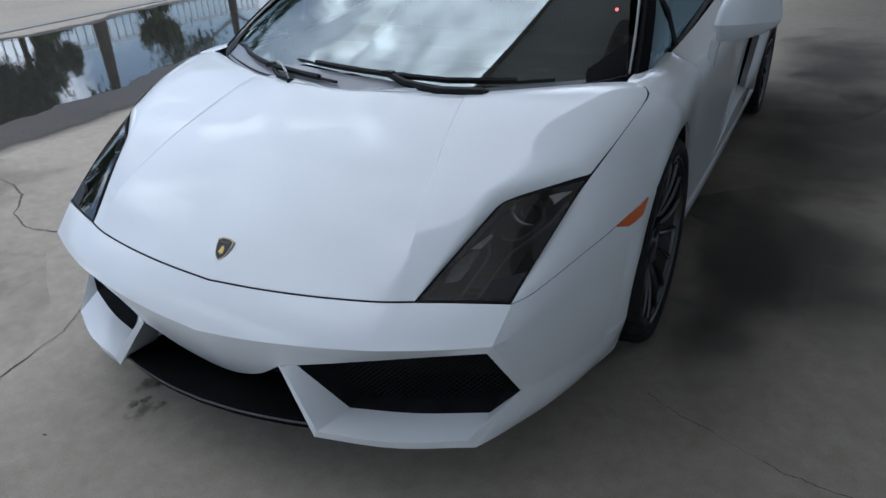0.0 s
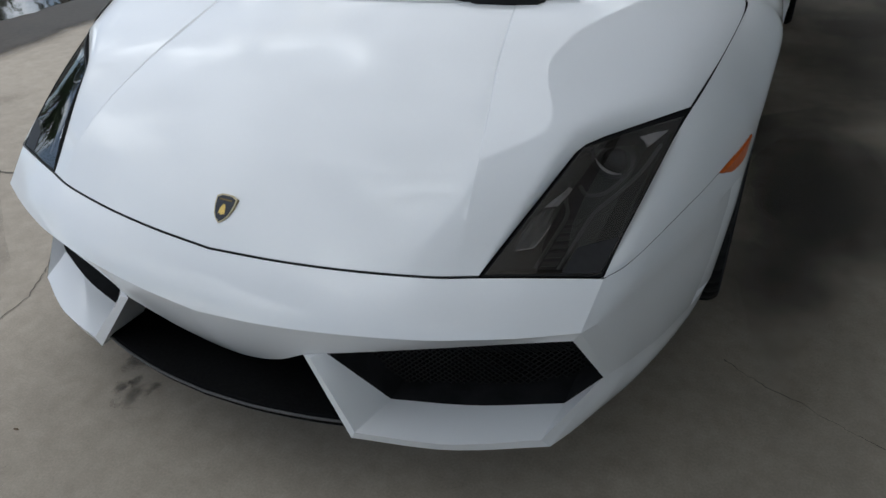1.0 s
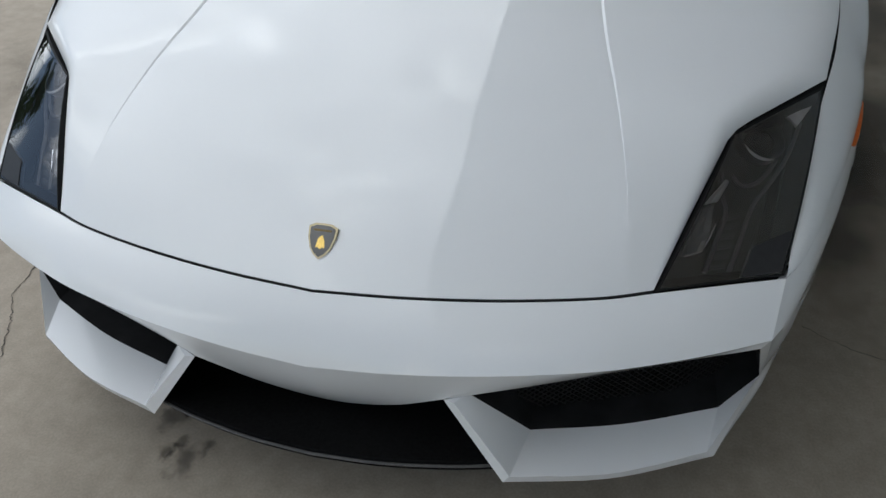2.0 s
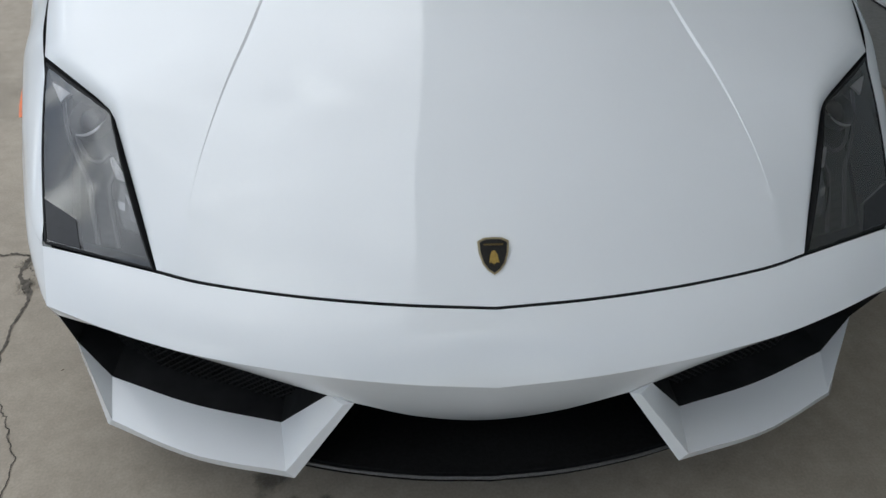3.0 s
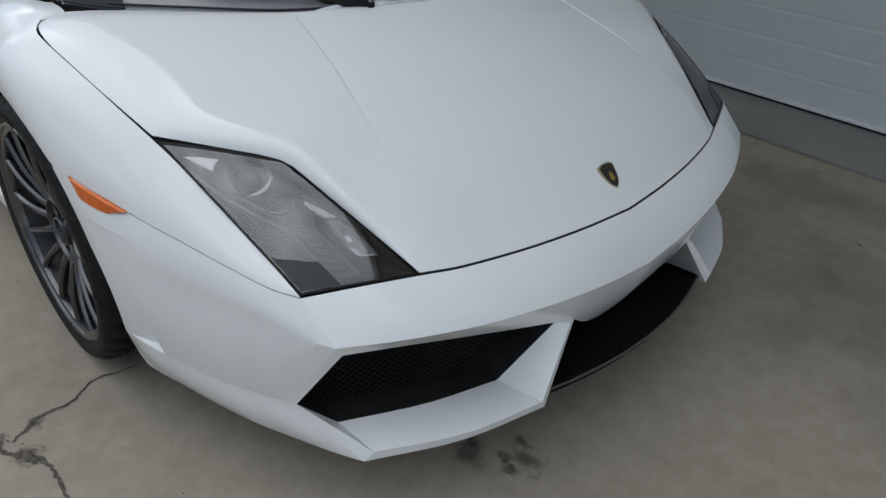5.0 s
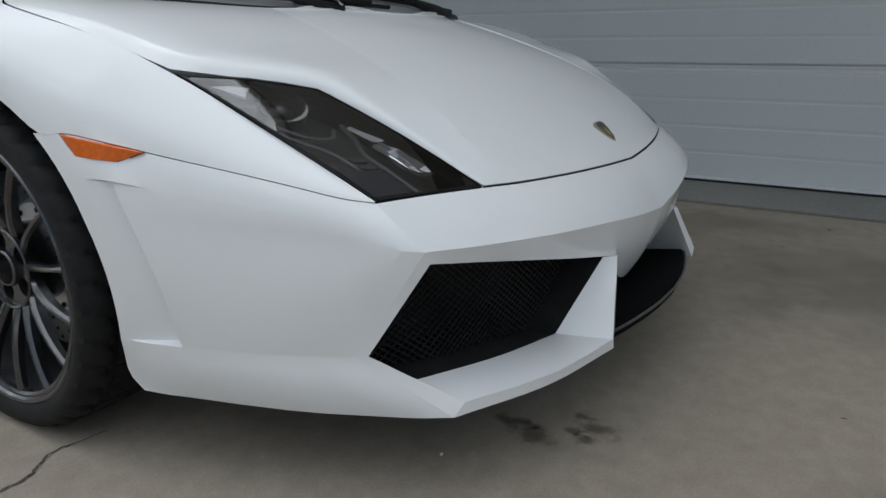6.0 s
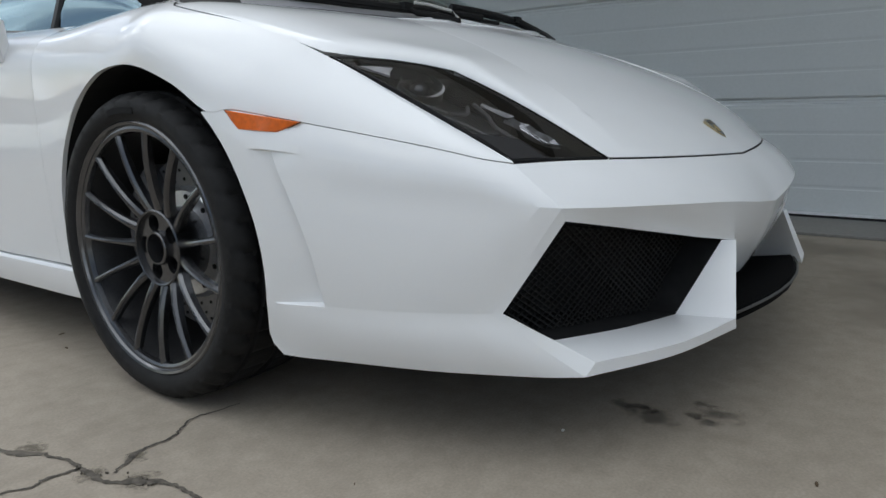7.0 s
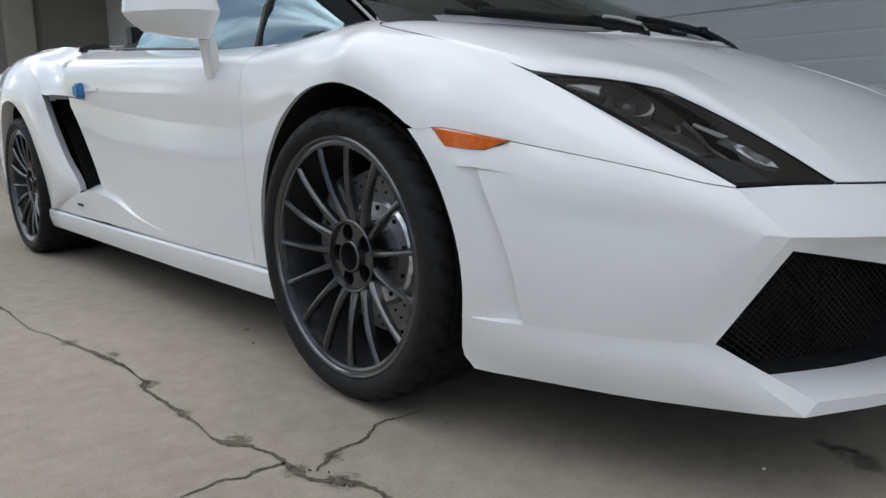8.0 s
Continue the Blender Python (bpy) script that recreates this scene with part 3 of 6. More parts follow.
# the rear edge follows the screen base
base = cr([(0, -0.308, 0.791), (0.1, -0.302, 0.7933), (0.2, -0.287, 0.7948), (0.3, -0.262, 0.7935), (0.38, -0.232, 0.791), (0.55, -0.146, 0.796), (0.70, -0.055, 0.799), (0.789, -0.023, 0.799)], 60)
nr = half.shape[0]
for j in range(half.shape[1]):
    delta = np.array([0, *(np.interp(half[-1, j, 0], base[:, 0], base[:, q]) for q in (1, 2))]) - half[-1, j]
    delta[0] = 0
    for r in range(20):
        half[nr - 1 - r, j] += delta * (1 - r / 20) ** 2
bm = sheet(side(half, -1), half)
bonnet = part("hood", bm, PAINT, car, "white bonnet with two sharp creases", angle=30, thick=0.012)
me = bonnet.data
crease_pts = [Vector(p) for k in (12, 13) for p in half[6:, k]]
for e in me.edges:
    a, b = (me.vertices[i].co for i in e.vertices)
    if all(min((Vector((abs(q.x), q.y, q.z)) - c).length for c in crease_pts) < 4e-4 for q in (a, b)):
        e.use_edge_sharp = True
# black sheet added underneath, so that the panel gaps look dark
inner = half.copy()
inner[:, :, 2] -= 0.028
inner[: 3 * PER + 2, :, 0] *= 0.985
inner[3 * PER + 2 :, :, 0] *= 1.03
part("hood_backing", sheet(side(inner, -1), inner), VOID, car, "black backing sheet under the bonnet gaps")

# upper bumper band between bonnet seam and crease
TOP = np.array([(0, -0.9125, 0.4775), (0.15, -0.904, 0.4825), (0.30, -0.885, 0.4875), (0.45, -0.854, 0.493), (0.537, -0.8235, 0.4965), (0.632, -0.7895, 0.4995), (0.729, -0.753, 0.500)])
CRE = np.array([(0, -0.984, 0.378), (0.15, -0.981, 0.392), (0.30, -0.967, 0.408), (0.45, -0.936, 0.419), (0.54, -0.907, 0.425), (0.63, -0.870, 0.430), (0.716, -0.828, 0.436)])
LOW = np.array([(0, -0.918, 0.212), (0.12, -0.932, 0.248), (0.226, -0.958, 0.323), (0.36, -0.922, 0.347), (0.48, -0.890, 0.371), (0.60, -0.857, 0.395), (0.704, -0.829, 0.415)])


def low_line():
    """Lower edge of the nose: a round centre, then straight along the intake."""
    a = knots([LOW[1] * np.array([-1, 1, 1]), LOW[0], LOW[1], LOW[2]], 6)[6:]
    return np.vstack([a, line(LOW[2:], 6)[1:]])


def band():
    t, c = knots(TOP, 6), knots(CRE, 6)
    out = []
    for u in np.linspace(0, 1, 9):
        q = (0.007 * 4 * u * (1 - u)) * np.clip((0.725 - t[:, 0]) / 0.12, 0, 1)[:, None]
        p = t + (c - t) * u
        p = p + np.array([0, -1, 0.42]) * q
        out.append(p)
    # turned in at the seam
    lip = t + np.array([0, 0.012, -0.012])
    return np.array([lip] + out)


def under():
    c, l = knots(CRE, 6), low_line()
    out = []
    for u in np.linspace(0, 1, 6):
        p = c + (l - c) * u
        w = np.clip(1 - np.abs(p[:, 0]) / 0.26, 0, 1)[:, None]
        q = 4 * u * (1 - u) * 0.012
        out.append(p + np.array([0, -0.75, -0.3]) * q * w)
    return np.array(out)


bd, ud = band(), under()
# black strip added in the bonnet's front gap, standing in for its shade
half_gap = [tuple((np.array([np.interp(x, seam[:, 0], seam[:, q]) for q in (1, 2)]) + np.array([np.interp(x, TOP[:, 0], TOP[:, q]) for q in (1, 2)])) / 2 + np.array([0.001, -0.001])) for x in np.linspace(0, 0.53, 28)]
gap_pts = [(x, *q) for x, q in zip(np.linspace(0, 0.53, 28), half_gap)]
gap_bm = bmesh.new()
tube(gap_bm, [Vector((-x, y, z)) for x, y, z in gap_pts[:0:-1]] + [Vector(p) for p in gap_pts], 0.0018, 6)
part("hood_gap_shade", gap_bm, VOID, car, "thin black strip for the shade in the bonnet gap")
# side of the bumper, from the corner back to the wheel arch
S_TOP = [(0.729, -0.753, 0.500), (0.757, -0.712, 0.508), (0.787, -0.645, 0.5245), (0.822, -0.55, 0.5440), (0.848, -0.478, 0.558), (0.883, -0.360, 0.580), (0.897, -0.302, 0.5885), (0.906, -0.248, 0.5865)]
S_MID = [(0.716, -0.828, 0.436), (0.748, -0.775, 0.440), (0.782, -0.700, 0.446), (0.815, -0.617, 0.451), (0.848, -0.527, 0.456), (0.879, -0.438, 0.462), (0.895, -0.374, 0.460), (0.901, -0.326, 0.458)]
S_LOW = [(0.754, -0.730, 0.266), (0.773, -0.695, 0.265), (0.793, -0.650, 0.264), (0.815, -0.600, 0.263), (0.838, -0.530, 0.262), (0.859, -0.458, 0.262), (0.872, -0.400, 0.260), (0.880, -0.346, 0.258)]
S_BOT = [(0.684, -0.858, 0.167), (0.710, -0.802, 0.163), (0.745, -0.720, 0.161), (0.778, -0.640, 0.160), (0.808, -0.545, 0.159), (0.832, -0.450, 0.157), (0.846, -0.395, 0.156), (0.855, -0.346, 0.156)]


UA, UB = (0, 0.17, 0.34, 0.49, 0.515, 0.68, 0.84, 1), (0, 0.14, 0.28, 0.42, 0.56, 0.70, 0.84, 0.94, 0.985, 1)


def vent_edge(z):
    """Place along the car of the sharp edge of the slot behind the bumper corner."""
    return float(np.interp(z, [0.15, 0.262, 0.30, 0.345, 0.385, 0.42, 0.466, 0.515, 0.60], [-0.468, -0.466, -0.463, -0.457, -0.447, -0.434, -0.413, -0.388, -0.355]))


def flank():
    r = [knots(q, 8) for q in (S_TOP, S_MID, S_LOW, S_BOT)]
    ramp = np.clip(np.linspace(0, 5, len(r[0])), 0, 1)[:, None]
    a = np.array([r[0] + (r[1] - r[0]) * u + np.array([1, -0.4, 0]) * 0.006 * 4 * u * (1 - u) * ramp for u in UA])
    b = np.array([r[1] + (r[2] - r[1]) * u + np.array([1, -0.5, 0]) * 0.006 * 4 * u * (1 - u) * ramp for u in UB])
    c = np.array([r[2] + (r[3] - r[2]) * u + np.array([1, -0.5, 0]) * 0.008 * 4 * u * (1 - u) * ramp for u in np.linspace(0, 1, 6)])
    g = np.vstack([a, b[1:], c[1:]])
    # the rear edge keeps to the wheel arch
    for i in range(g.shape[0]):
        z = g[i, -1, 2]
        end = np.array([np.interp(z, [0.156, 0.26, 0.458, 0.587], [0.857, 0.882, 0.901, 0.907]), -math.sqrt(ARCH**2 - (z - 0.325) ** 2), z])
        drop = min(0.054, max(0.0, 0.212 - z))
        end[1] -= 0.055 - math.sqrt(0.055**2 - drop**2)
        wgt = np.linspace(0, 1, g.shape[1]) ** 6
        g[i] += (end - g[i, -1]) * wgt[:, None]
    # one column runs down the edge of the slot
    k, last = 5 * 8, g.shape[1] - 1
    for i in range(g.shape[0]):
        row = g[i].copy()
        u = float(np.interp(vent_edge(row[k, 2]), row[:, 1], np.arange(last + 1)))
        where = np.concatenate([np.linspace(0, u, k + 1), np.linspace(u, last, last - k + 1)[1:]])
        g[i] = np.stack([np.interp(where, np.arange(last + 1), row[:, q]) for q in range(3)], 1)
    front, back = g[:, : k + 1].copy(), g[:, k:].copy()
    n = back.shape[1]
    for i in range(g.shape[0]):
        if not 4 <= i <= len(UA) + len(UB) - 3:
            continue
        z, y_edge = back[i, 0, 2], back[i, 0, 1]
        deep = float(np.interp(z, [0.262, 0.34, 0.44, 0.50, 0.525], [0.024, 0.025, 0.022, 0.015, 0.011]))
        wide = float(np.interp(z, [0.262, 0.40, 0.525], [0.115, 0.095, 0.045]))
        for j in range(n):
            back[i, j, 0] -= deep * max(0.0, 1 - (back[i, j, 1] - y_edge) / wide) ** 1.5
        # the crease over the slot runs out forwards
        low = float(np.interp(z, [0.40, 0.47, 0.525], [0, 0.25, 1]))
        for j in range(k + 1):
            front[i, j, 0] -= 0.0055 * low * max(0.0, 1 - (y_edge - front[i, j, 1]) / 0.062)
    step = np.stack([front[:, -1], back[:, 0]], 1)
    lip = np.stack([back[:, -1], back[:, -1] + np.array([-0.016, 0.004, 0])], 1)
    under_lip = np.stack([g[-1], g[-1] + np.array([-0.06, 0.03, 0.004])])
    return [front, step, back, lip, under_lip]


# border of the side intake: corners of the opening and of the lip
O_A, O_E, O_D, O_C, O_B = (0.268, -0.944, 0.329), (0.704, -0.829, 0.415), (0.746, -0.745, 0.268), (0.686, -0.785, 0.212), (0.365, -0.893, 0.196)
L_A, L_B, L_B2, L_C, L_C2 = (0.226, -0.961, 0.325), (0.345, -0.997, 0.200), (0.333, -0.996, 0.178), (0.668, -0.868, 0.189), (0.684, -0.858, 0.167)


def strip(a, b, n=10, bow=0.0, axis=(0, 0, 1)):
    a, b = cr(a, n), cr(b, n)
    g = []
    for u in np.linspace(0, 1, 5):
        g.append(a + (b - a) * u + np.array(axis) * bow * 4 * u * (1 - u))
    return np.array(g)


def mid(a, b, d):
    return tuple((np.array(a) + np.array(b)) / 2 + np.array(d))


def intake_frame():
    bow = (0, -0.012, 0)
    shelf = strip([O_B, mid(O_B, O_C, bow), O_C], [L_B, mid(L_B, L_C, (0.004, -0.016, -0.003)), L_C], 12)
    edge = strip([L_B, mid(L_B, L_C, (0.004, -0.016, -0.003)), L_C], [L_B2, mid(L_B2, L_C2, (0.004, -0.016, -0.003)), L_C2], 12)
    blade = strip([O_A, O_B], [mid(L_A, O_A, (-0.004, -0.012, 0.0)), L_B], 8, 0.0)
    nose = strip([mid(L_A, O_A, (-0.004, -0.012, 0.0)), L_B], [L_A, L_B2], 8)
    cheek = strip([L_A, L_B2], [(0.262, -0.86, 0.30), (0.335, -0.87, 0.175)], 8)
    outer = strip([O_D, O_C], [O_D, L_C], 8)
    corner = strip([O_D, L_C], [(0.754, -0.730, 0.266), L_C2], 8)
    jamb = strip([O_E, O_D], [(0.716, -0.828, 0.436), (0.754, -0.730, 0.266)], 8)
    sole = strip([L_B2, mid(L_B2, L_C2, (0.004, -0.016, -0.003)), L_C2], [(0.37, -0.90, 0.172), (0.52, -0.84, 0.170), (0.68, -0.77, 0.166)], 12)
    tip = mid(L_A, O_A, (-0.004, -0.012, 0.0))
    cap = np.array([[O_A, O_A], [tip, L_A]], float)
    return [shelf, edge, blade, nose, outer, corner, jamb, cap], [cheek], [sole]


fr, ck, so = intake_frame()
grids = [bd, ud] + flank() + fr
bm = bmesh.new()
for s in (1, -1):
    for k, gs in enumerate((([bd, ud] + flank()), fr, ck, so)):
        for g in gs:
            ref = ((0, -0.3, 0.35), (0.52 * s, -0.55, 0.34), (0.45 * s, -0.92, 0.25), (0.5 * s, -0.9, 0.6))[k]
            b2 = sheet(side(g, s), ref=ref)
            tmp = bpy.data.meshes.new("tmp")
            b2.to_mesh(tmp)
            b2.free()
            bm.from_mesh(tmp)
            bpy.data.meshes.remove(tmp)
bmesh.ops.remove_doubles(bm, verts=bm.verts, dist=3e-4)
bumper = part("front_bumper", bm, PAINT, car, "white front bumper with two angular side intakes", angle=24)
round_edges = bumper.modifiers.new("rounded", "BEVEL")
round_edges.width, round_edges.segments, round_edges.limit_method, round_edges.angle_limit, round_edges.harden_normals = 0.0035, 2, "ANGLE", radians(24), True


# black ducts and grilles behind the intakes
def duct(s):
    o = np.array([O_A, O_E, O_D, *cr([O_C, mid(O_B, O_C, (0, -0.012, 0)), O_B], 12), O_A])
    back = o + np.array([0.0, 0.16, 0.0])
    g = np.stack([o, o + np.array([0, 0.004, 0]), back])
    bm = sheet(side(g, s), ref=(0.5 * s, -0.7, 0.3))
    vs = [bm.verts.new(side(p, s)) for p in back[:-1]]
    bm.faces.new(vs)
    return bm


def inside(poly, x, z):
    c = False
    for (x0, z0), (x1, z1) in zip(poly, poly[1:] + poly[:1]):
        if (z0 > z) != (z1 > z) and x < (x1 - x0) * (z - z0) / (z1 - z0) + x0:
            c = not c
    return c


def grille(s):
    """A honeycomb-like mesh of crossed wires, set back in the duct."""
    bm = bmesh.new()
    poly = [(p[0], p[2]) for p in (O_A, O_E, O_D, O_C, O_B)]
    pitch = 0.0125
    for k in range(-60, 90):
        for sgn in (1, -1):
            seg = []
            for t in np.linspace(0.20, 0.80, 121):
                z = 0.19 + sgn * (t - 0.5) * 0.9 + k * pitch - 0.1
                ok = inside(poly, t, z)
                if ok:
                    seg.append((t, z))
                if (not ok or t > 0.799) and len(seg) > 2:
                    f = lambda q: Vector((q[0] * s, -0.944 + (q[0] - 0.268) * 0.34 + max(0, q[0] - 0.6) * 0.35 + 0.068, q[1]))
                    tube(bm, [f(seg[0]), f(seg[-1])], 0.0017, 4)
                    seg = []
    return bm


for s in (1, -1):
    part("intake_duct", duct(s), VOID, car, "black hollow of the intake")
    part("grille", grille(s), WIRE, car, "black wire mesh grille")

# black lower mouth and splitter
SPL = [(0, -1.026, 0.196), (0.12, -1.018, 0.195), (0.24, -0.997, 0.193), (0.332, -0.972, 0.190)]
f = knots(SPL, 6)
g = np.stack([f + np.array([0, 0.006, 0.009]), f, f + np.array([0, 0.004, -0.014]), f * np.array([1, 0, 1]) + np.array([0, -0.60, -0.045])])
g2 = np.stack([f + np.array([0, 0.006, 0.009]), f * np.array([1.04, 0, 1]) + np.array([0, -0.80, -0.02])])
bm = sheet(g, side(g, -1), g2, side(g2, -1), ref=(0, -0.7, 0.16))
splitter = part("splitter", bm, CARBON, car, "black front splitter lip")
# the highlight on the lip's edge is laid on as a grey line
bm = bmesh.new()
tube(bm, [Vector(q) + Vector((0, -0.001, 0.004)) for q in np.vstack([side(f, -1)[:0:-1], f])], 0.0028, 6)
part("lip_highlight", bm, LIPEDGE, splitter, "thin grey highlight painted along the splitter's edge")
bl = low_line()[:13]
g = np.stack([bl, bl + np.array([0, 0.03, 0.004]), bl * np.array([1.1, 0, 0]) + np.array([0, -0.80, 0.14])])
part("lower_mouth", sheet(g, side(g, -1), ref=(0, -0.6, 0.5)), VOID, car, "black centre opening under the nose")

# door section: corner points (x, z) of its profile at five places along it
D_Z = [0.238, 0.36, 0.50, 0.63, 0.715, 0.760]
D_X = [(0.870, 0.880, 0.886, 0.889, 0.891), (0.879, 0.884, 0.887, 0.886, 0.880), (0.887, 0.889, 0.890, 0.889, 0.883), (0.892, 0.895, 0.897, 0.897, 0.894), (0.893, 0.900, 0.905, 0.908, 0.910), (0.866, 0.878, 0.888, 0.895, 0.900)]
D_T = [(0.790, 0.789), (0.790, 0.801), (0.792, 0.826), (0.792, 0.850), (0.790, 0.872)]


def round_off(pts, times=4):
    """Corner cutting: a smooth line that keeps both its ends."""
    p = np.array(pts, float)
    for _ in range(times):
        q = np.stack([0.75 * p[:-1] + 0.25 * p[1:], 0.25 * p[:-1] + 0.75 * p[1:]], 1).reshape(-1, p.shape[1])
        p = np.vstack([p[:1], q[1:-1], p[-1:]])
    return p


SEAM_LINE = round_off([(z, xs[0]) for z, xs in zip(D_Z, D_X)] + [(D_T[0][1], D_T[0][0])])


def seam_x(z):
    """The seam between fender and door: place across at a height."""
    return float(np.interp(z, SEAM_LINE[:, 0], SEAM_LINE[:, 1]))


def seam_y(z):
    return float(np.interp(z, [0.232, 0.42, 0.60, 0.70, 0.789], [0.421, 0.420, 0.412, 0.402, 0.390]))


# fender
F_A = [(0.729, -0.7525, 0.5035), (0.737, -0.695, 0.534), (0.748, -0.635, 0.566), (0.766, -0.535, 0.619), (0.780, -0.465, 0.656), (0.800, -0.385, 0.695), (0.809, -0.340, 0.713), (0.822, -0.25, 0.742), (0.831, -0.15, 0.765), (0.833, -0.075, 0.784), (0.800, -0.018, 0.801), (0.798, 0.12, 0.808), (0.793, 0.27, 0.800), (0.790, 0.388, 0.789)] + [(seam_x(z), seam_y(z) - 0.0008, z) for z in (0.772, 0.735, 0.68, 0.58, 0.42, 0.232)]
F_C = [(x, y, z + 0.0016) for x, y, z in S_TOP]
F_BULGE = (0, 0.003, 0.005, 0.008, 0.011, 0.014, 0.017, 0.020, 0.026, 0.030, 0.032, 0.030, 0.027, 0.022, 0.0165, 0.009, 0.004, 0.0015, 0.0005, 0.0)
ARC = [(0.912, 118), (0.914, 98), (0.9135, 80), (0.912, 64), (0.905, 52), (0.899, 45), (0.895, 40), (0.891, 34), (0.888, 27), (0.884, 15), (0.877, 0), (0.868, -17)]


W_AXLE = [(0.869, 0.238), (0.881, 0.36), (0.894, 0.50), (0.908, 0.63), (0.913, 0.710), (0.873, 0.779), (0.799, 0.805)]


def wing_section(y):
    """Profile (x, z) of the wing at a place along the car, from the sill up to the window."""
    t = float(np.clip(y / 0.41, 0, 1))
    t = t * t * (3 - 2 * t)
    a = np.array(W_AXLE)
    b = np.array([(xs[0], z) for z, xs in zip(D_Z, D_X)] + [D_T[0]])
    return round_off(a + (b - a) * t)


def fender(y0, r):
    swell = lambda a: r + 0.013 * max(0.0, (50 - a) / 50)
    c = F_C + [(x, y0 + swell(a) * math.cos(radians(a)), 0.325 + swell(a) * math.sin(radians(a))) for x, a in ARC]
    a = np.array(F_A)
    c = np.array(c)
    b = a + (c - a) * 0.52 + np.array([[0.85 * q, 0, 0.55 * q] for q in F_BULGE])
    ra, rb, rc = knots(a, 4), knots(b, 4), knots(c, 4)
    ra[:2] = line(a, 4)[:2]
    k = 13 * 4
    ra[k - 3 : k + 4] = line(a, 4)[k - 3 : k + 4]
    g = []
    for u in np.linspace(0, 1, 13):
        g.append((1 - u) ** 2 * ra + 2 * u * (1 - u) * (2 * rb - 0.5 * ra - 0.5 * rc) + u * u * rc)
    g = np.array(g)
    # behind the axle the wing follows one family of sections that ends in the door's
    rear = np.array(g)
    for j in range(36, g.shape[1]):
        pa, pc = ra[j], rc[j]
        ca, cc = wing_section(pa[1]), wing_section(pc[1])
        sa = 1.0 if j <= 52 else np.interp(pa[2], ca[:, 1], np.linspace(0, 1, len(ca)))
        sc = np.interp(pc[2], cc[:, 1], np.linspace(0, 1, len(cc)))
        for i, u in enumerate(np.linspace(0, 1, 13)):
            y = pa[1] + (pc[1] - pa[1]) * u
            sec = wing_section(y)
            v = (sa + (sc - sa) * u) * (len(sec) - 1)
            k = min(int(v), len(sec) - 2)
            x, z = sec[k] + (sec[k + 1] - sec[k]) * (v - k)
            rear[i, j] = (x, y, z)
        w = np.clip((j - 36) / 8, 0, 1)
        w = w * w * (3 - 2 * w)
        g[:, j] += (rear[:, j] - g[:, j]) * w
    ra, rc = g[0], g[-1]
    k = 7 * 4
    lipn = rc + np.stack([np.full(len(rc), -0.010), 0 * rc[:, 0], 0 * rc[:, 0]], 1)
    lip = np.stack([rc[k:], lipn[k:]])
    seam_lip = np.stack([rc[: k + 1], rc[: k + 1] + np.array([-0.012, 0.003, -0.010])])
    j = 13 * 4
    edge = np.stack([ra[j:], ra[j:] + np.array([-0.03, 0.001, 0])])
    flange = np.stack([ra[38:53], ra[38:53] + np.array([-0.04, 0, -0.004])])
    return [g, lip, seam_lip, edge, flange]


for s in (1, -1):
    bm = sheet(*[side(g, s) for g in fender(AXLE, ARCH)], ref=(0.5 * s, 0.0, 0.3))
    part("front_fender", bm, PAINT, car, "white front wing over the wheel", angle=30)
    # dark backing behind the seams
    g = np.array(F_A[:11]) + np.array([-0.05, 0, -0.035])
    g = np.stack([knots(g, 3), knots(np.array([(p[0] - 0.05, p[1], p[2] - 0.05) for p in F_C] + [(0.86, -0.1, 0.66), (0.86, 0, 0.68), (0.86, 0.1, 0.66)]), 3)])
    part("inner_wing", sheet(side(g, s)), VOID, car)


# wheel well
def well(s, yc, zc, r, xo, xi):
    a = np.radians(np.linspace(-18, 205, 41))
    zz = zc + r * np.sin(a)
    if yc < 1:
        r = r + 0.013 * np.clip((50 - np.degrees(a)) / 50, 0, 1.3)
        zz = zc + r * np.sin(a)
        rim = np.where(np.cos(a) > 0, np.interp(zz, [0.24, 0.36, 0.50, 0.60, 0.68], [0.869, 0.880, 0.890, 0.905, 0.913]), np.interp(zz, [0.156, 0.26, 0.458, 0.587, 0.68], [0.857, 0.882, 0.901, 0.907, 0.913])) - 0.007
    else:
        rim = xo - 0.045 * np.clip((0.60 - zz) / 0.40, 0, 1)
    g = np.stack([np.stack([x, yc + r * np.cos(a), zz], 1) for x in (rim, np.full(41, xi))])
    bm = sheet(side(g, s), ref=None)
    vs = [bm.verts.new(side(q, s)) for q in g[1]]
    bm.faces.new(vs)
    return bm


for s in (1, -1):
    part("wheel_well", well(s, AXLE, 0.325, 0.3535, 0.890, 0.52), VOID, car)
    part("wheel_well", well(s, REAR, 0.330, 0.374, 0.925, 0.52), VOID, car)

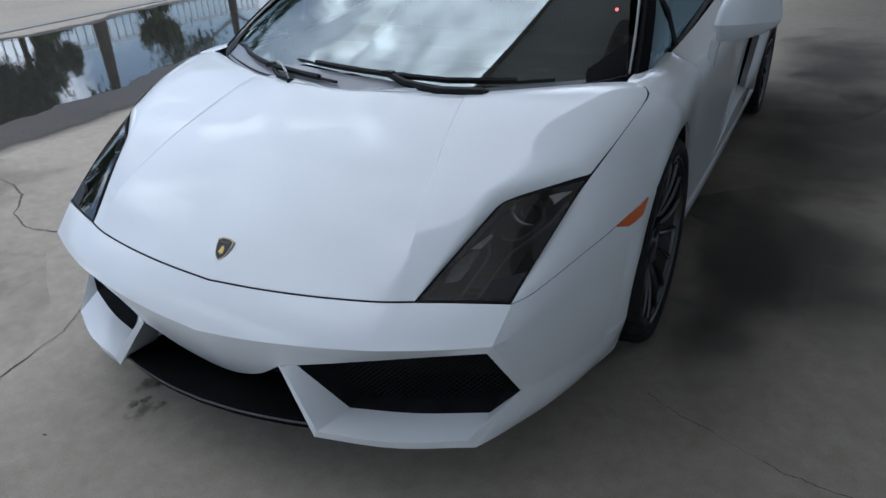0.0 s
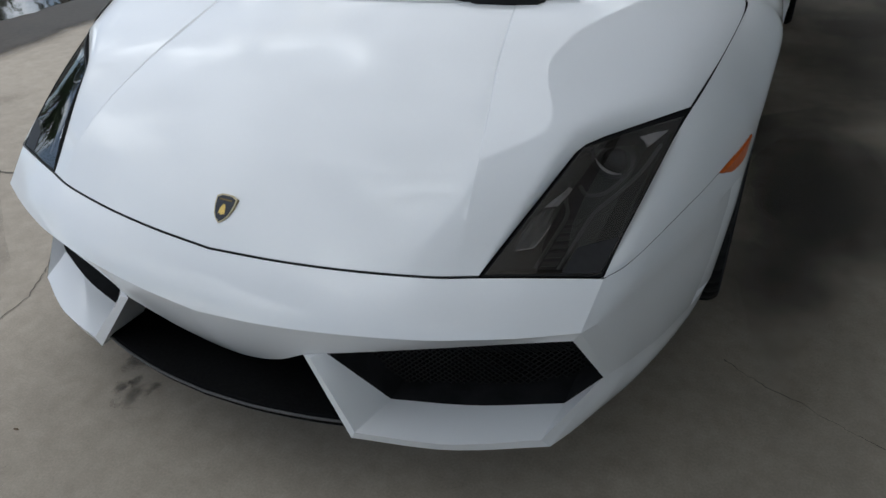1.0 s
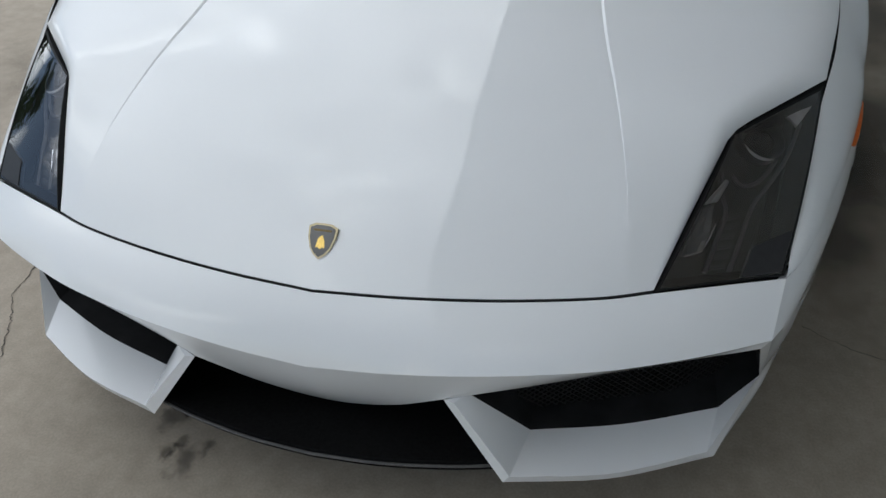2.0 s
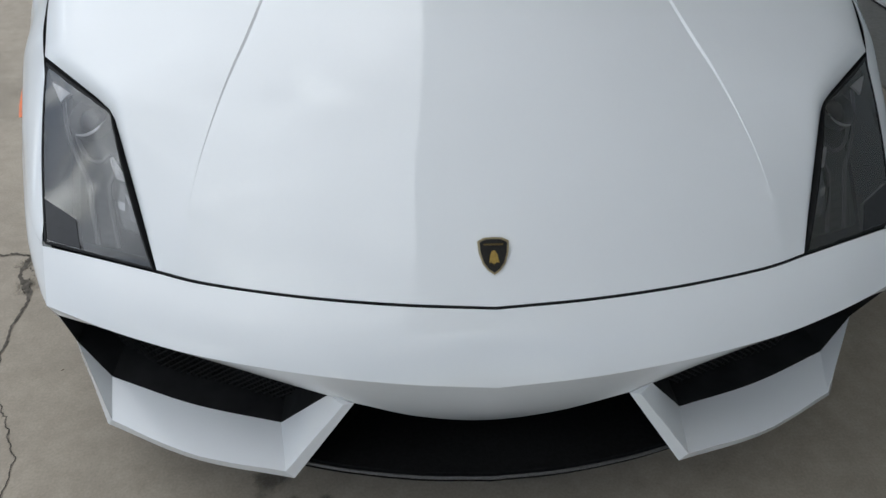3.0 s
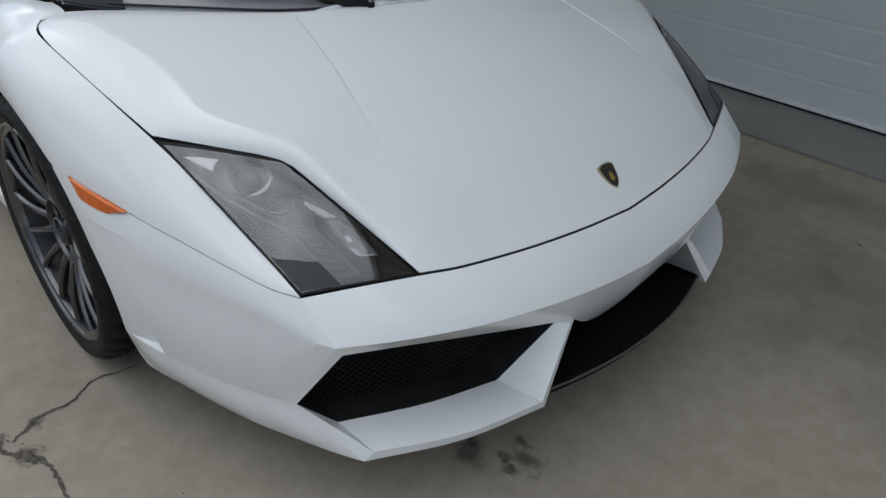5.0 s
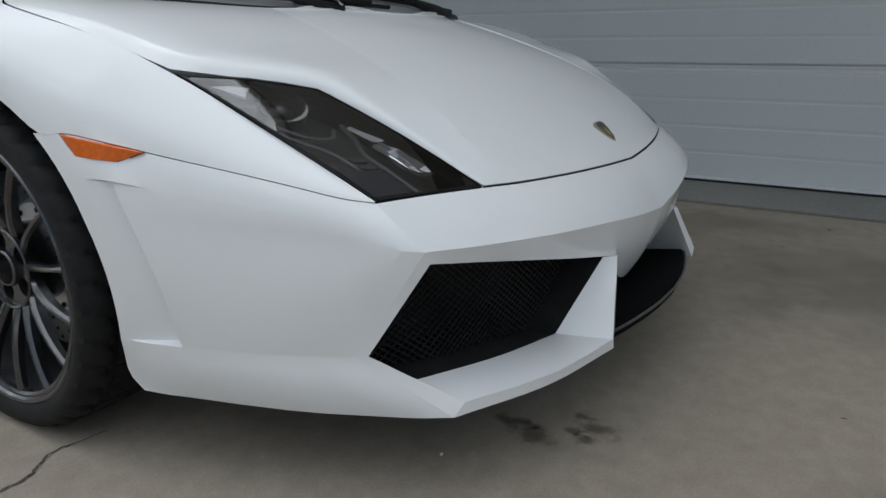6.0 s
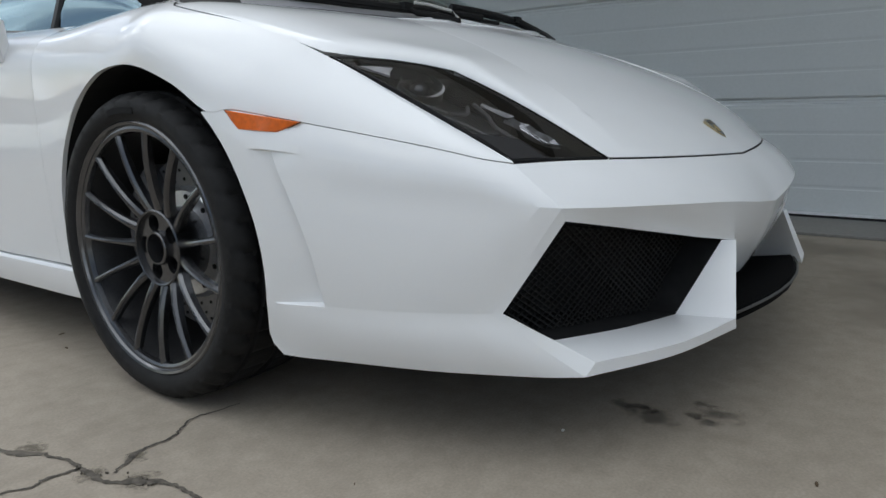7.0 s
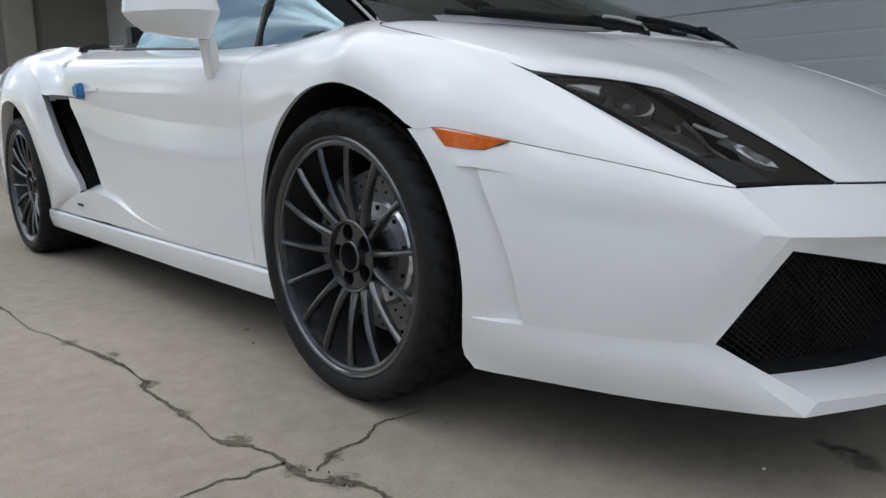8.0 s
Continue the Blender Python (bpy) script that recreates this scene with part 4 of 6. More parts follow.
# side marker lamps
for s in (1, -1):
    q = [(0.8965, -0.293, 0.588), (0.8935, -0.318, 0.556), (0.8755, -0.397, 0.551), (0.861, -0.437, 0.567)]
    out = np.array([0.92, -0.38, 0.05])
    c = np.mean(q, 0)
    bm = bmesh.new()
    # its face follows the wing: flush at both ends, proud in the middle
    ways = [(np.array(q[0]) + (np.array(q[3]) - np.array(q[0])) * t, t) for t in np.linspace(0, 1, 9)] + [(np.array(q[2]) + (np.array(q[1]) - np.array(q[2])) * t, 1 - t) for t in np.linspace(0, 1, 9)]
    bow = lambda t: out * (0.0045 + 0.0030 * 4 * t * (1 - t))
    lo = [bm.verts.new(side(p - out * 0.012, s)) for p, t in ways]
    m1 = [bm.verts.new(side(p + bow(t), s)) for p, t in ways]
    hi = [bm.verts.new(side(c + (p - c) * 0.93 + bow(t) + out * 0.002, s)) for p, t in ways]
    for u, v in ((lo, m1), (m1, hi)):
        for i in range(18):
            bm.faces.new((u[i], u[(i + 1) % 18], v[(i + 1) % 18], v[i]))
    for i in range(8):
        bm.faces.new((hi[i], hi[i + 1], hi[16 - i], hi[17 - i]))
    bmesh.ops.recalc_face_normals(bm, faces=bm.faces)
    part("side_marker", bm, AMBER, car, "orange side marker lamp")
    bm = bmesh.new()
    seal = [bm.verts.new(side(c + (np.array(p) - c) * 1.05 + out * 0.0025, s)) for p in q]
    bm.faces.new(seal if s < 0 else seal[::-1])
    bmesh.ops.solidify(bm, geom=bm.faces[:], thickness=0.004)
    part("marker_seal", bm, BLACK, car)

# headlamps
H_IN, H_OUT, H_TOP, H_MID = np.array((0.5345, -0.8215, 0.4985)), np.array((0.725, -0.7500, 0.5025)), np.array((0.784, -0.430, 0.674)), np.array((0.6335, -0.575, 0.6485))


def lamp_place(u, v, d=0.0):
    """A place on the lamp's cover: u from inner to outer, v from front to back; d outwards."""
    p = (H_IN * (1 - u) + H_OUT * u) * (1 - v) + (H_MID * (1 - u) + H_TOP * u) * v
    n = np.array([0.36, -0.56, 0.75])
    return p + n * (0.007 * 4 * u * (1 - u) * (0.3 + 0.7 * v) + 0.008 * 4 * v * (1 - v) + d)


def lamp_grid(u0, u1, v0, v1, d, n=9):
    return np.array([[lamp_place(u, v, d) for u in np.linspace(u0, u1, n)] for v in np.linspace(v0, v1, n + 4)])


for s in (1, -1):
    ref = (0.5 * s, -0.3, 0.3)
    lamp = part("headlamp", sheet(side(lamp_grid(0.0, 1.0, 0.0, 1.0, -0.065), s), ref=ref), HOUSING, car, "angular headlamp with smoked housing")
    cover = part("cover", sheet(side(lamp_grid(0.012, 0.985, 0.010, 0.985, 0.0), s), ref=ref), LENS, lamp, "clear glossy cover")
    cover.visible_shadow = False
    rimg = []
    for (u0, u1, v0, v1) in ((0, 0.014, 0, 1), (0.982, 1, 0, 1), (0, 1, 0, 0.012), (0, 1, 0.978, 1)):
        rimg.append(side(lamp_grid(u0, u1, v0, v1, 0.0012, 5), s))
    part("seal", sheet(*rimg, ref=ref, weld=False), WIPER, lamp, "black rubber seal", thick=0.008)
    wallg = []
    for a, b in (((0, 0), (1, 0)), ((1, 0), (1, 1)), ((1, 1), (0, 1)), ((0, 1), (0, 0))):
        q = [(a[0] + (b[0] - a[0]) * t, a[1] + (b[1] - a[1]) * t) for t in np.linspace(0, 1, 8)]
        wallg.append(side(np.array([[lamp_place(u, v, 0) for u, v in q], [lamp_place(u, v, -0.07) for u, v in q]]), s))
    part("surround", sheet(*wallg, ref=ref, weld=False), VOID, lamp)
    # backing strip added to keep the gap below the lamp dark
    edge = [np.array(lamp_place(u, 0.0, -0.010)) for u in np.linspace(-0.08, 1.0, 8)] + [np.array((0.742, -0.735, 0.494))]
    part("lamp_backing", sheet(side(np.array([[p + np.array(d) for p in edge] for d in ((0, 0.03, -0.004), (0, -0.002, -0.006), (0, -0.004, -0.05))]), s), ref=ref), VOID, lamp, "black backing strip under the lamp's front edge")
    # projector: dark bowl and lens, with a glint painted as a silver crescent where its ring faces inwards and forwards
    c = Vector(side(lamp_place(0.47, 0.83, -0.021), s))
    e_in = (Vector(side(lamp_place(0.30, 0.83), s)) - Vector(side(lamp_place(0.64, 0.83), s))).normalized()
    e_fr = Vector(side(lamp_place(0.47, 0.70), s)) - Vector(side(lamp_place(0.47, 0.96), s))
    e_fr = (e_fr - e_fr.dot(e_in) * e_in).normalized()
    on_ring = lambda a, r, lift: side(np.array(c + (e_in * math.cos(a) + e_fr * math.sin(a)) * r), s) + lift * np.array([0.36, -0.56, 0.75])
    turn_ = np.linspace(0, 2 * math.pi, 49)
    bowl = np.array([[on_ring(a, r, z) for a in turn_] for r, z in ((0.0405, -0.020), (0.0385, 0.0), (0.0365, 0.0), (0.034, -0.022), (0.026, -0.030))])
    part("projector_ring", sheet(side(bowl, s), ref=ref), HOUSING, lamp, "dark ring round the projector")
    arc = np.linspace(-0.15, 1.45, 17)
    moon = np.array([[on_ring(a, 0.0378 + k * 0.0042 * math.sin(math.pi * i / 16) ** 0.7, 0.0015 - 0.001 * abs(k)) for i, a in enumerate(arc)] for k in (-1, 0, 0.5)])
    part("ring_glint", sheet(side(moon, s), ref=ref), SILVER, lamp, "crescent glint painted on the projector ring", thick=0.002)
    bm = bmesh.new()
    bmesh.ops.create_uvsphere(bm, u_segments=20, v_segments=12, radius=0.025, matrix=Matrix.Translation(c + Vector((-0.004 * s, 0.013, -0.018))))
    part("projector_lens", bm, GLOSS, lamp, "dark glass projector lens")
    tri = np.array([[lamp_place(0.90, 0.905, -0.004), lamp_place(0.76, 0.915, -0.004), lamp_place(0.61, 0.915, -0.005)], [lamp_place(0.89, 0.895, -0.004), lamp_place(0.79, 0.86, -0.005), lamp_place(0.70, 0.865, -0.006)], [lamp_place(0.86, 0.88, -0.004), lamp_place(0.80, 0.835, -0.005), lamp_place(0.765, 0.815, -0.006)]])
    part("upper_reflector", sheet(side(tri, s), ref=ref), SILVER, lamp, "small bright three-cornered reflector", thick=0.004)
    # second reflector: a tapering blade along the inner edge, with a glint painted on its tip in silver
    rng = random.Random(5)
    fac = np.array([[lamp_place(u0 + (u1 - u0) * i / 4, v, -0.024 + rng.uniform(-0.005, 0.005)) for i in range(5)] for v, u0, u1 in ((0.21, 0.11, 0.26), (0.27, 0.09, 0.27), (0.32, 0.085, 0.27), (0.37, 0.08, 0.245), (0.43, 0.08, 0.22), (0.50, 0.09, 0.205))])
    part("inner_reflector", sheet(side(fac, s), ref=ref), REFLECT, lamp, "faceted bright reflector by the inner edge", angle=4, thick=0.006)
    tip = np.array([[lamp_place(u0 + (u1 - u0) * i / 2, v, -0.020 - 0.004 * (i % 2)) for i in range(3)] for v, u0, u1 in ((0.515, 0.10, 0.205), (0.56, 0.13, 0.215), (0.61, 0.19, 0.225), (0.64, 0.215, 0.222))])
    part("reflector_glint", sheet(side(tip, s), ref=ref), SILVER, lamp, "glint painted at the reflector's tip", thick=0.003)
    bm = bmesh.new()
    tube(bm, [side(lamp_place(u, v, -0.019), s) for u, v in ((0.285, 0.36), (0.285, 0.28), (0.27, 0.205), (0.12, 0.195))], 0.0016, 6)
    part("reflector_edge", bm, CHROME, lamp, "thin bright edge of the reflector")
    bm = sheet(side(np.array([[lamp_place(0.65 + 0.32 * q, v * (1 + 0.32 * q), 0.0012) for q in np.linspace(0, 1, 7)] for v in np.linspace(0.015, 0.17, 7)]), s), ref=ref)
    part("corner_blank", bm, TRIM, lamp, "dark smoked corner panel", thick=0.01)
    for k in range(6):
        v = 0.09 + 0.056 * k
        bm = sheet(side(lamp_grid(0.45 - 0.07 * v, 0.595 - 0.12 * v, v, v + 0.030, -0.036, 3), s), ref=ref)
        part("rib", bm, RUNG, lamp, "grey rung of the lamp's ladder", thick=0.005)
    for way in (((0.93, 0.84), (0.86, 0.66), (0.72, 0.51), (0.63, 0.42), (0.62, 0.25), (0.62, 0.06)), ((0.16, 0.72), (0.26, 0.56), (0.36, 0.46), (0.39, 0.40), (0.40, 0.25), (0.41, 0.08)), ((0.74, 0.66), (0.62, 0.56), (0.44, 0.57), (0.30, 0.66))):
        bm = bmesh.new()
        tube(bm, [side(lamp_place(u, v, -0.034), s) for u, v, _ in cr([(u, v, 0) for u, v in way], 24)], 0.0036, 6)
        part("light_pipe", bm, LAMPGREY, lamp, "slim grey moulding")

# badge: a small shield
cz = Vector((0, -0.8485, 0.5325))
nrm = Vector((0, -0.66, 0.75))
by = nrm.cross(Vector((1, 0, 0)))
badge_m = Matrix(((1, by.x, nrm.x, cz.x), (0, by.y, nrm.y, cz.y), (0, by.z, nrm.z, cz.z), (0, 0, 0, 1)))


def shield(w, h, z0, z1):
    bm = bmesh.new()
    p = [(0, h * 0.5), (w * 0.28, h * 0.49), (w * 0.5, h * 0.40), (w * 0.47, h * 0.1), (w * 0.36, -h * 0.2), (w * 0.2, -h * 0.38), (0, -h * 0.5)]
    p = p + [(-x, y) for x, y in p[-2:0:-1]]
    outline(bm, p[::-1], z0, z1)
    bmesh.ops.recalc_face_normals(bm, faces=bm.faces)
    return bm


badge = part("badge", shield(0.050, 0.060, -0.006, 0.0020), BADGERIM, car, "small black and gold shield badge", m=badge_m)
part("badge_field", shield(0.0435, 0.0535, 0.001, 0.0026), GLOSS, badge, "black field")
bm = bmesh.new()
outline(bm, [(-0.015, 0.0165), (0.015, 0.0165), (0.016, 0.0195), (-0.016, 0.0195)], 0.002, 0.0032)
part("badge_bar", bm, BRONZE, badge)
bm = bmesh.new()
outline(bm, [(-0.008, -0.012), (-0.004, -0.010), (0.0, -0.014), (0.004, -0.010), (0.008, -0.011), (0.006, 0.001), (0.002, 0.009), (-0.003, 0.008), (-0.006, 0.001)], 0.002, 0.0032)
part("badge_figure", bm, GOLD, badge, "plain gold figure")
# ---- doors, sills, rear quarters ----
def door_grid():
    cols = []
    for k in np.linspace(0, 4, 25):
        pts = []
        for z, xs in zip(D_Z, D_X):
            x = float(knots([(q, 0, 0) for q in xs], 6)[int(round(k * 6)), 0])
            pts.append((x, z + (0.010 + 0.10 * (z - 0.70)) * k * float(np.clip((z - 0.6) / 0.1, 0, 1))))
        t = knots([(x, 0, z) for x, z in D_T], 6)[int(round(k * 6))]
        line_ = round_off(pts + [(t[0], t[2])])
        low = np.interp(np.linspace(0, 1, 49), np.linspace(0, 1, len(line_)), line_[:, 0]), np.interp(np.linspace(0, 1, 49), np.linspace(0, 1, len(line_)), line_[:, 1])
        col = []
        for x, z in zip(*low):
            y0 = seam_y(z) + 0.0008
            y1 = 1.55 + (min(z, 0.66) - 0.39) * 0.72 if z < 0.66 else 1.75
            col.append((x, y0 + (y1 - y0) * k / 4, z))
        cols.append(col)
    return np.array(cols)


for s in (1, -1):
    g = side(door_grid(), s)
    dr = part("door", sheet(g, ref=(0, 1.1, 0.4)), PAINT, car, "white door with a scooped lower rear", angle=40, thick=0.012)
    # handle line, handle and its tape
    bm = bmesh.new()
    tube(bm, [(0.893 * s, 1.10, 0.655), (0.897 * s, 1.46, 0.676), (0.902 * s, 1.75, 0.700), (0.914 * s, 2.06, 0.730)], 0.0040, 6, 0.002)
    part("crease_line", bm, BLACK, dr, "thin dark line under the handle")
    bm = box((0.893 * s - 0.016, 1.39, 0.700), (0.893 * s + 0.016, 1.545, 0.730), 0.01)
    part("door_handle", bm, PAINT, dr, "white flush door handle")
    if s < 0:
        bm = box((-0.928, 1.548, 0.690), (-0.885, 1.614, 0.742), 0.009)
        part("tape", bm, BLUE, dr, "blue tape on the handle")
    # sill
    xs = [(0.30, -0.006), (0.40, 0), (0.9, 0.012), (1.4, 0.018), (1.9, 0.022), (2.19, 0.026)]
    prof = [(0.845, 0.236), (0.876, 0.234), (0.880, 0.226), (0.880, 0.195), (0.868, 0.158), (0.80, 0.145)]
    g = np.array([[(x + d, y, z) for x, z in prof] for y, d in xs])
    part("side_sill", sheet(side(g, s), ref=(0.600 * s, 1.149, 0.25)), PAINT, car, "white side sill", angle=25)
    part("sill_gap", box((0.80 * s - 0.055, 0.36, 0.225), (0.80 * s + 0.055, 2.0, 0.243)), VOID, car)
    bm = box((0.907 * s - 0.002, 1.70, 0.285), (0.907 * s + 0.002, 1.755, 0.294))
    part("sill_badge", bm, BLACK, car, "small dark bar badge")
    # wedge at the foot of the side scoop
    a = cr([(0.884, 0.86, 0.255), (0.893, 1.149, 0.286), (0.902, 1.375, 0.336), (0.908, 1.590, 0.348), (0.905, 1.840, 0.315), (0.898, 2.090, 0.250)], 20)
    b = cr([(0.884, 0.86, 0.243), (0.892, 1.149, 0.244), (0.899, 1.375, 0.246), (0.902, 1.590, 0.244), (0.900, 1.850, 0.240), (0.896, 2.100, 0.238)], 20)
    c = cr([(0.880, 0.86, 0.257), (0.876, 1.149, 0.292), (0.866, 1.375, 0.352), (0.855, 1.610, 0.372), (0.840, 1.860, 0.33), (0.85, 2.070, 0.26)], 20)
    part("scoop_ledge", sheet(side(np.stack([b, a, c]), s), ref=(0.600 * s, 1.410, 0.1)), PAINT, car, "white wedge below the side scoop", angle=30)
    # black scoop
    q = [(1.55, 0.375), (1.79, 0.690), (2.05, 0.700), (1.71, 0.335)]
    bm = bmesh.new()
    fv = [bm.verts.new(((0.85 if k < 2 else 0.862) * s, y + (0 if k < 2 else 0.03), z)) for k, (y, z) in enumerate(q)]
    bv = [bm.verts.new((0.70 * s, y + 0.12, z)) for y, z in q]
    bm.faces.new(bv)
    for i in range(4):
        bm.faces.new((fv[i], fv[(i + 1) % 4], bv[(i + 1) % 4], bv[i]))
    part("side_scoop", bm, VOID, car, "black air scoop ahead of the rear wheel")
    # rear quarter round the wheel
    A = [(0.886, 2.060, 0.240), (0.900, 1.730, 0.342), (0.908, 1.860, 0.47), (0.916, 1.960, 0.60), (0.921, 2.040, 0.718), (0.913, 2.150, 0.80), (0.902, 2.360, 0.862), (0.893, 2.610, 0.868), (0.882, 2.860, 0.845), (0.876, 3.110, 0.79), (0.860, 3.210, 0.50), (0.840, 3.190, 0.28)]
    C = [(x, REAR + 0.372 * math.cos(radians(a)), 0.33 + 0.372 * math.sin(radians(a))) for x, a in ((0.908, 194), (0.922, 174), (0.935, 156), (0.943, 136), (0.949, 116), (0.951, 99), (0.951, 84), (0.947, 66), (0.93, 40), (0.92, 10), (0.91, -8), (0.90, -12))]
    ra, rc = knots(A, 4), knots(C, 4)
    g = np.array([ra + (rc - ra) * u + np.array([1, 0, 0.3]) * 0.016 * 4 * u * (1 - u) for u in np.linspace(0, 1, 9)])
    lip = np.stack([rc, rc + np.array([-0.05, 0, 0])])
    edge = np.stack([ra[4:17], ra[4:17] + np.array([-0.03, 0.03, 0])])
    lo = knots([(0.906, 1.751, 0.700), (0.913, 1.890, 0.712), (0.921, 2.040, 0.720), (0.913, 2.150, 0.80), (0.902, 2.360, 0.862), (0.893, 2.610, 0.868), (0.882, 2.860, 0.845), (0.876, 3.110, 0.79)], 4)
    up = knots([(0.790, 1.751, 0.873), (0.790, 1.890, 0.890), (0.800, 2.040, 0.911), (0.800, 2.150, 0.917), (0.800, 2.360, 0.920), (0.800, 2.610, 0.915), (0.800, 2.860, 0.885), (0.800, 3.110, 0.81)], 4)
    sh = np.array([lo + (up - lo) * u + np.array([0.7, 0, 0.7]) * 0.02 * 4 * u * (1 - u) for u in np.linspace(0, 1, 17)])
    # it starts from the door's own section
    end = door_grid()[-1]
    end = end[end[:, 2] > 0.70]
    for i, u in enumerate(np.linspace(0, 1, 17)):
        q = u * (len(end) - 1)
        k = min(int(q), len(end) - 2)
        first = end[k] + (end[k + 1] - end[k]) * (q - k)
        first[1] = 1.751
        for j in range(9):
            sh[i, j] += (first - sh[i, 0]) * (1 - j / 9) ** 2 if j else 0
        sh[i, 0] = first
    for _ in range(40):
        sh[1:-1, 1:-1] += 0.5 * (0.25 * (sh[2:, 1:-1] + sh[:-2, 1:-1] + sh[1:-1, 2:] + sh[1:-1, :-2]) - sh[1:-1, 1:-1])
    part("rear_quarter", sheet(*[side(q, s) for q in (g, lip, edge, sh)], ref=(0.300 * s, 2.310, 0.35)), PAINT, car, "white rear quarter panel", angle=35)
# engine deck and tail
up = knots([(0.790, 1.510, 0.858), (0.790, 1.860, 0.887), (0.800, 2.150, 0.917), (0.800, 2.610, 0.915), (0.800, 3.110, 0.81)], 5)
g = np.array([up * np.array([u, 1, 1]) + np.array([0, 0, 0.05 * (1 - u * u)]) for u in np.linspace(-1, 1, 15)])
part("engine_cover", sheet(g, ref=(0.000, 2.310, 0)), PAINT, car, "white engine cover", thick=0.012)
for s in (1, -1):
    # a forward-facing opening under a white lip
    bm = bmesh.new()
    foot = [bm.verts.new((x * s, y, z)) for x, y, z in ((0.690, 1.860, 0.884), (0.770, 1.820, 0.872), (0.828, 1.800, 0.872))]
    brow = [bm.verts.new((x * s, y, z)) for x, y, z in ((0.690, 1.895, 0.914), (0.755, 1.875, 0.913), (0.815, 1.840, 0.893))]
    back = [bm.verts.new((x * s, y, z)) for x, y, z in ((0.690, 2.010, 0.88), (0.755, 2.010, 0.88), (0.790, 2.010, 0.87))]
    for u, v in ((foot, brow), (brow, back)):
        for i in range(2):
            bm.faces.new((u[i], u[i + 1], v[i + 1], v[i]))
    bmesh.ops.recalc_face_normals(bm, faces=bm.faces)
    part("deck_vent", bm, VOID, car, "black air vent on the engine deck")
tl = np.array([[(0.88 * u, 3.20 + 0.12 * (1 - u * u), 0.80), (0.88 * u, 3.30 + 0.1 * (1 - u * u), 0.52), (0.85 * u, 3.26 + 0.1 * (1 - u * u), 0.22)] for u in np.linspace(-1, 1, 15)])
part("tail_panel", sheet(tl, ref=(0, 2, 0.4)), PAINT, car, "white tail panel", thick=0.012)
part("underbody", box((-0.70, -0.58, 0.128), (0.70, 3.2, 0.15)), VOID, car, "black flat underside")

# ---- cabin ----
W_LO = [(0, -0.300, 0.785), (0.2, -0.278, 0.783), (0.38, -0.222, 0.781), (0.55, -0.136, 0.790), (0.68, -0.045, 0.795), (0.745, 0.030, 0.799)]
W_HI = [(0, 0.66, 1.150), (0.13, 0.665, 1.149), (0.26, 0.68, 1.146), (0.38, 0.70, 1.140), (0.48, 0.735, 1.130), (0.555, 0.78, 1.118)]
a, b = knots(W_LO, 5), knots(W_HI, 5)
g = np.array([a + (b - a) * u + np.array([0, -0.55, 0.8]) * 0.035 * 4 * u * (1 - u) for u in np.linspace(0, 1, 13)])
screen = part("windscreen", sheet(side(g, -1), g, ref=(0, 0.9, 0.3)), SCREEN, car, "steeply raked windscreen reflecting the sky")
screen.visible_shadow = False
g2 = np.stack([a + np.array([0, -0.006, 0.0]), a + np.array([0, 0.035, 0.0])])
part("cowl_gutter", sheet(side(g2, -1), g2, ref=(0, 0, 0)), BLACK, car, "black strip at the foot of the screen", thick=0.03)
# grey cowl panel that covers the screen's foot below the parked wipers
tall = lambda x: np.interp(x, [-0.75, -0.62, -0.40, -0.2, 0.1, 0.3, 0.42, 0.75], [0.050, 0.074, 0.058, 0.080, 0.052, 0.036, 0.022, 0.012])
for sx in (-1, 1):
    g3 = []
    for u in np.linspace(0, 1, 6):
        t_ = np.array([tall(sx * q[0]) for q in a])[:, None] * u
        g3.append(side(a + (b - a) * t_ + np.array([0, -0.55, 0.8]) * (0.035 * 4 * t_ * (1 - t_) + 0.004), sx))
    part("cowl", sheet(np.array(g3), ref=(0, 0.9, 0.3)), COWL, car, "grey plastic cowl panel below the screen", thick=0.003)
for sx in (-1, 1):
    g3 = []
    for u in np.linspace(0, 1, 4):
        t_ = np.interp(a[19:, 0], [0.66, 0.745], [0.055, 0.16])[:, None] * u
        g3.append(side(a[19:] + (b - a)[19:] * t_ + np.array([0, -0.55, 0.8]) * (0.035 * 4 * t_ * (1 - t_) + 0.008), sx))
    part("cowl_corner", sheet(np.array(g3), ref=(0, 0.9, 0.3)), WIPER, car, "black corner piece at the pillar's foot", thick=0.003)
rim_pts = [Vector(side(a[i] + np.array([0, 0.006, 0.012]), -1)) for i in range(len(a) - 6, 3, -1)]
bm = bmesh.new()
tube(bm, rim_pts, 0.0025, 6)
part("cowl_joint", bm, BLACK, car, "thin dark joint in the cowl")
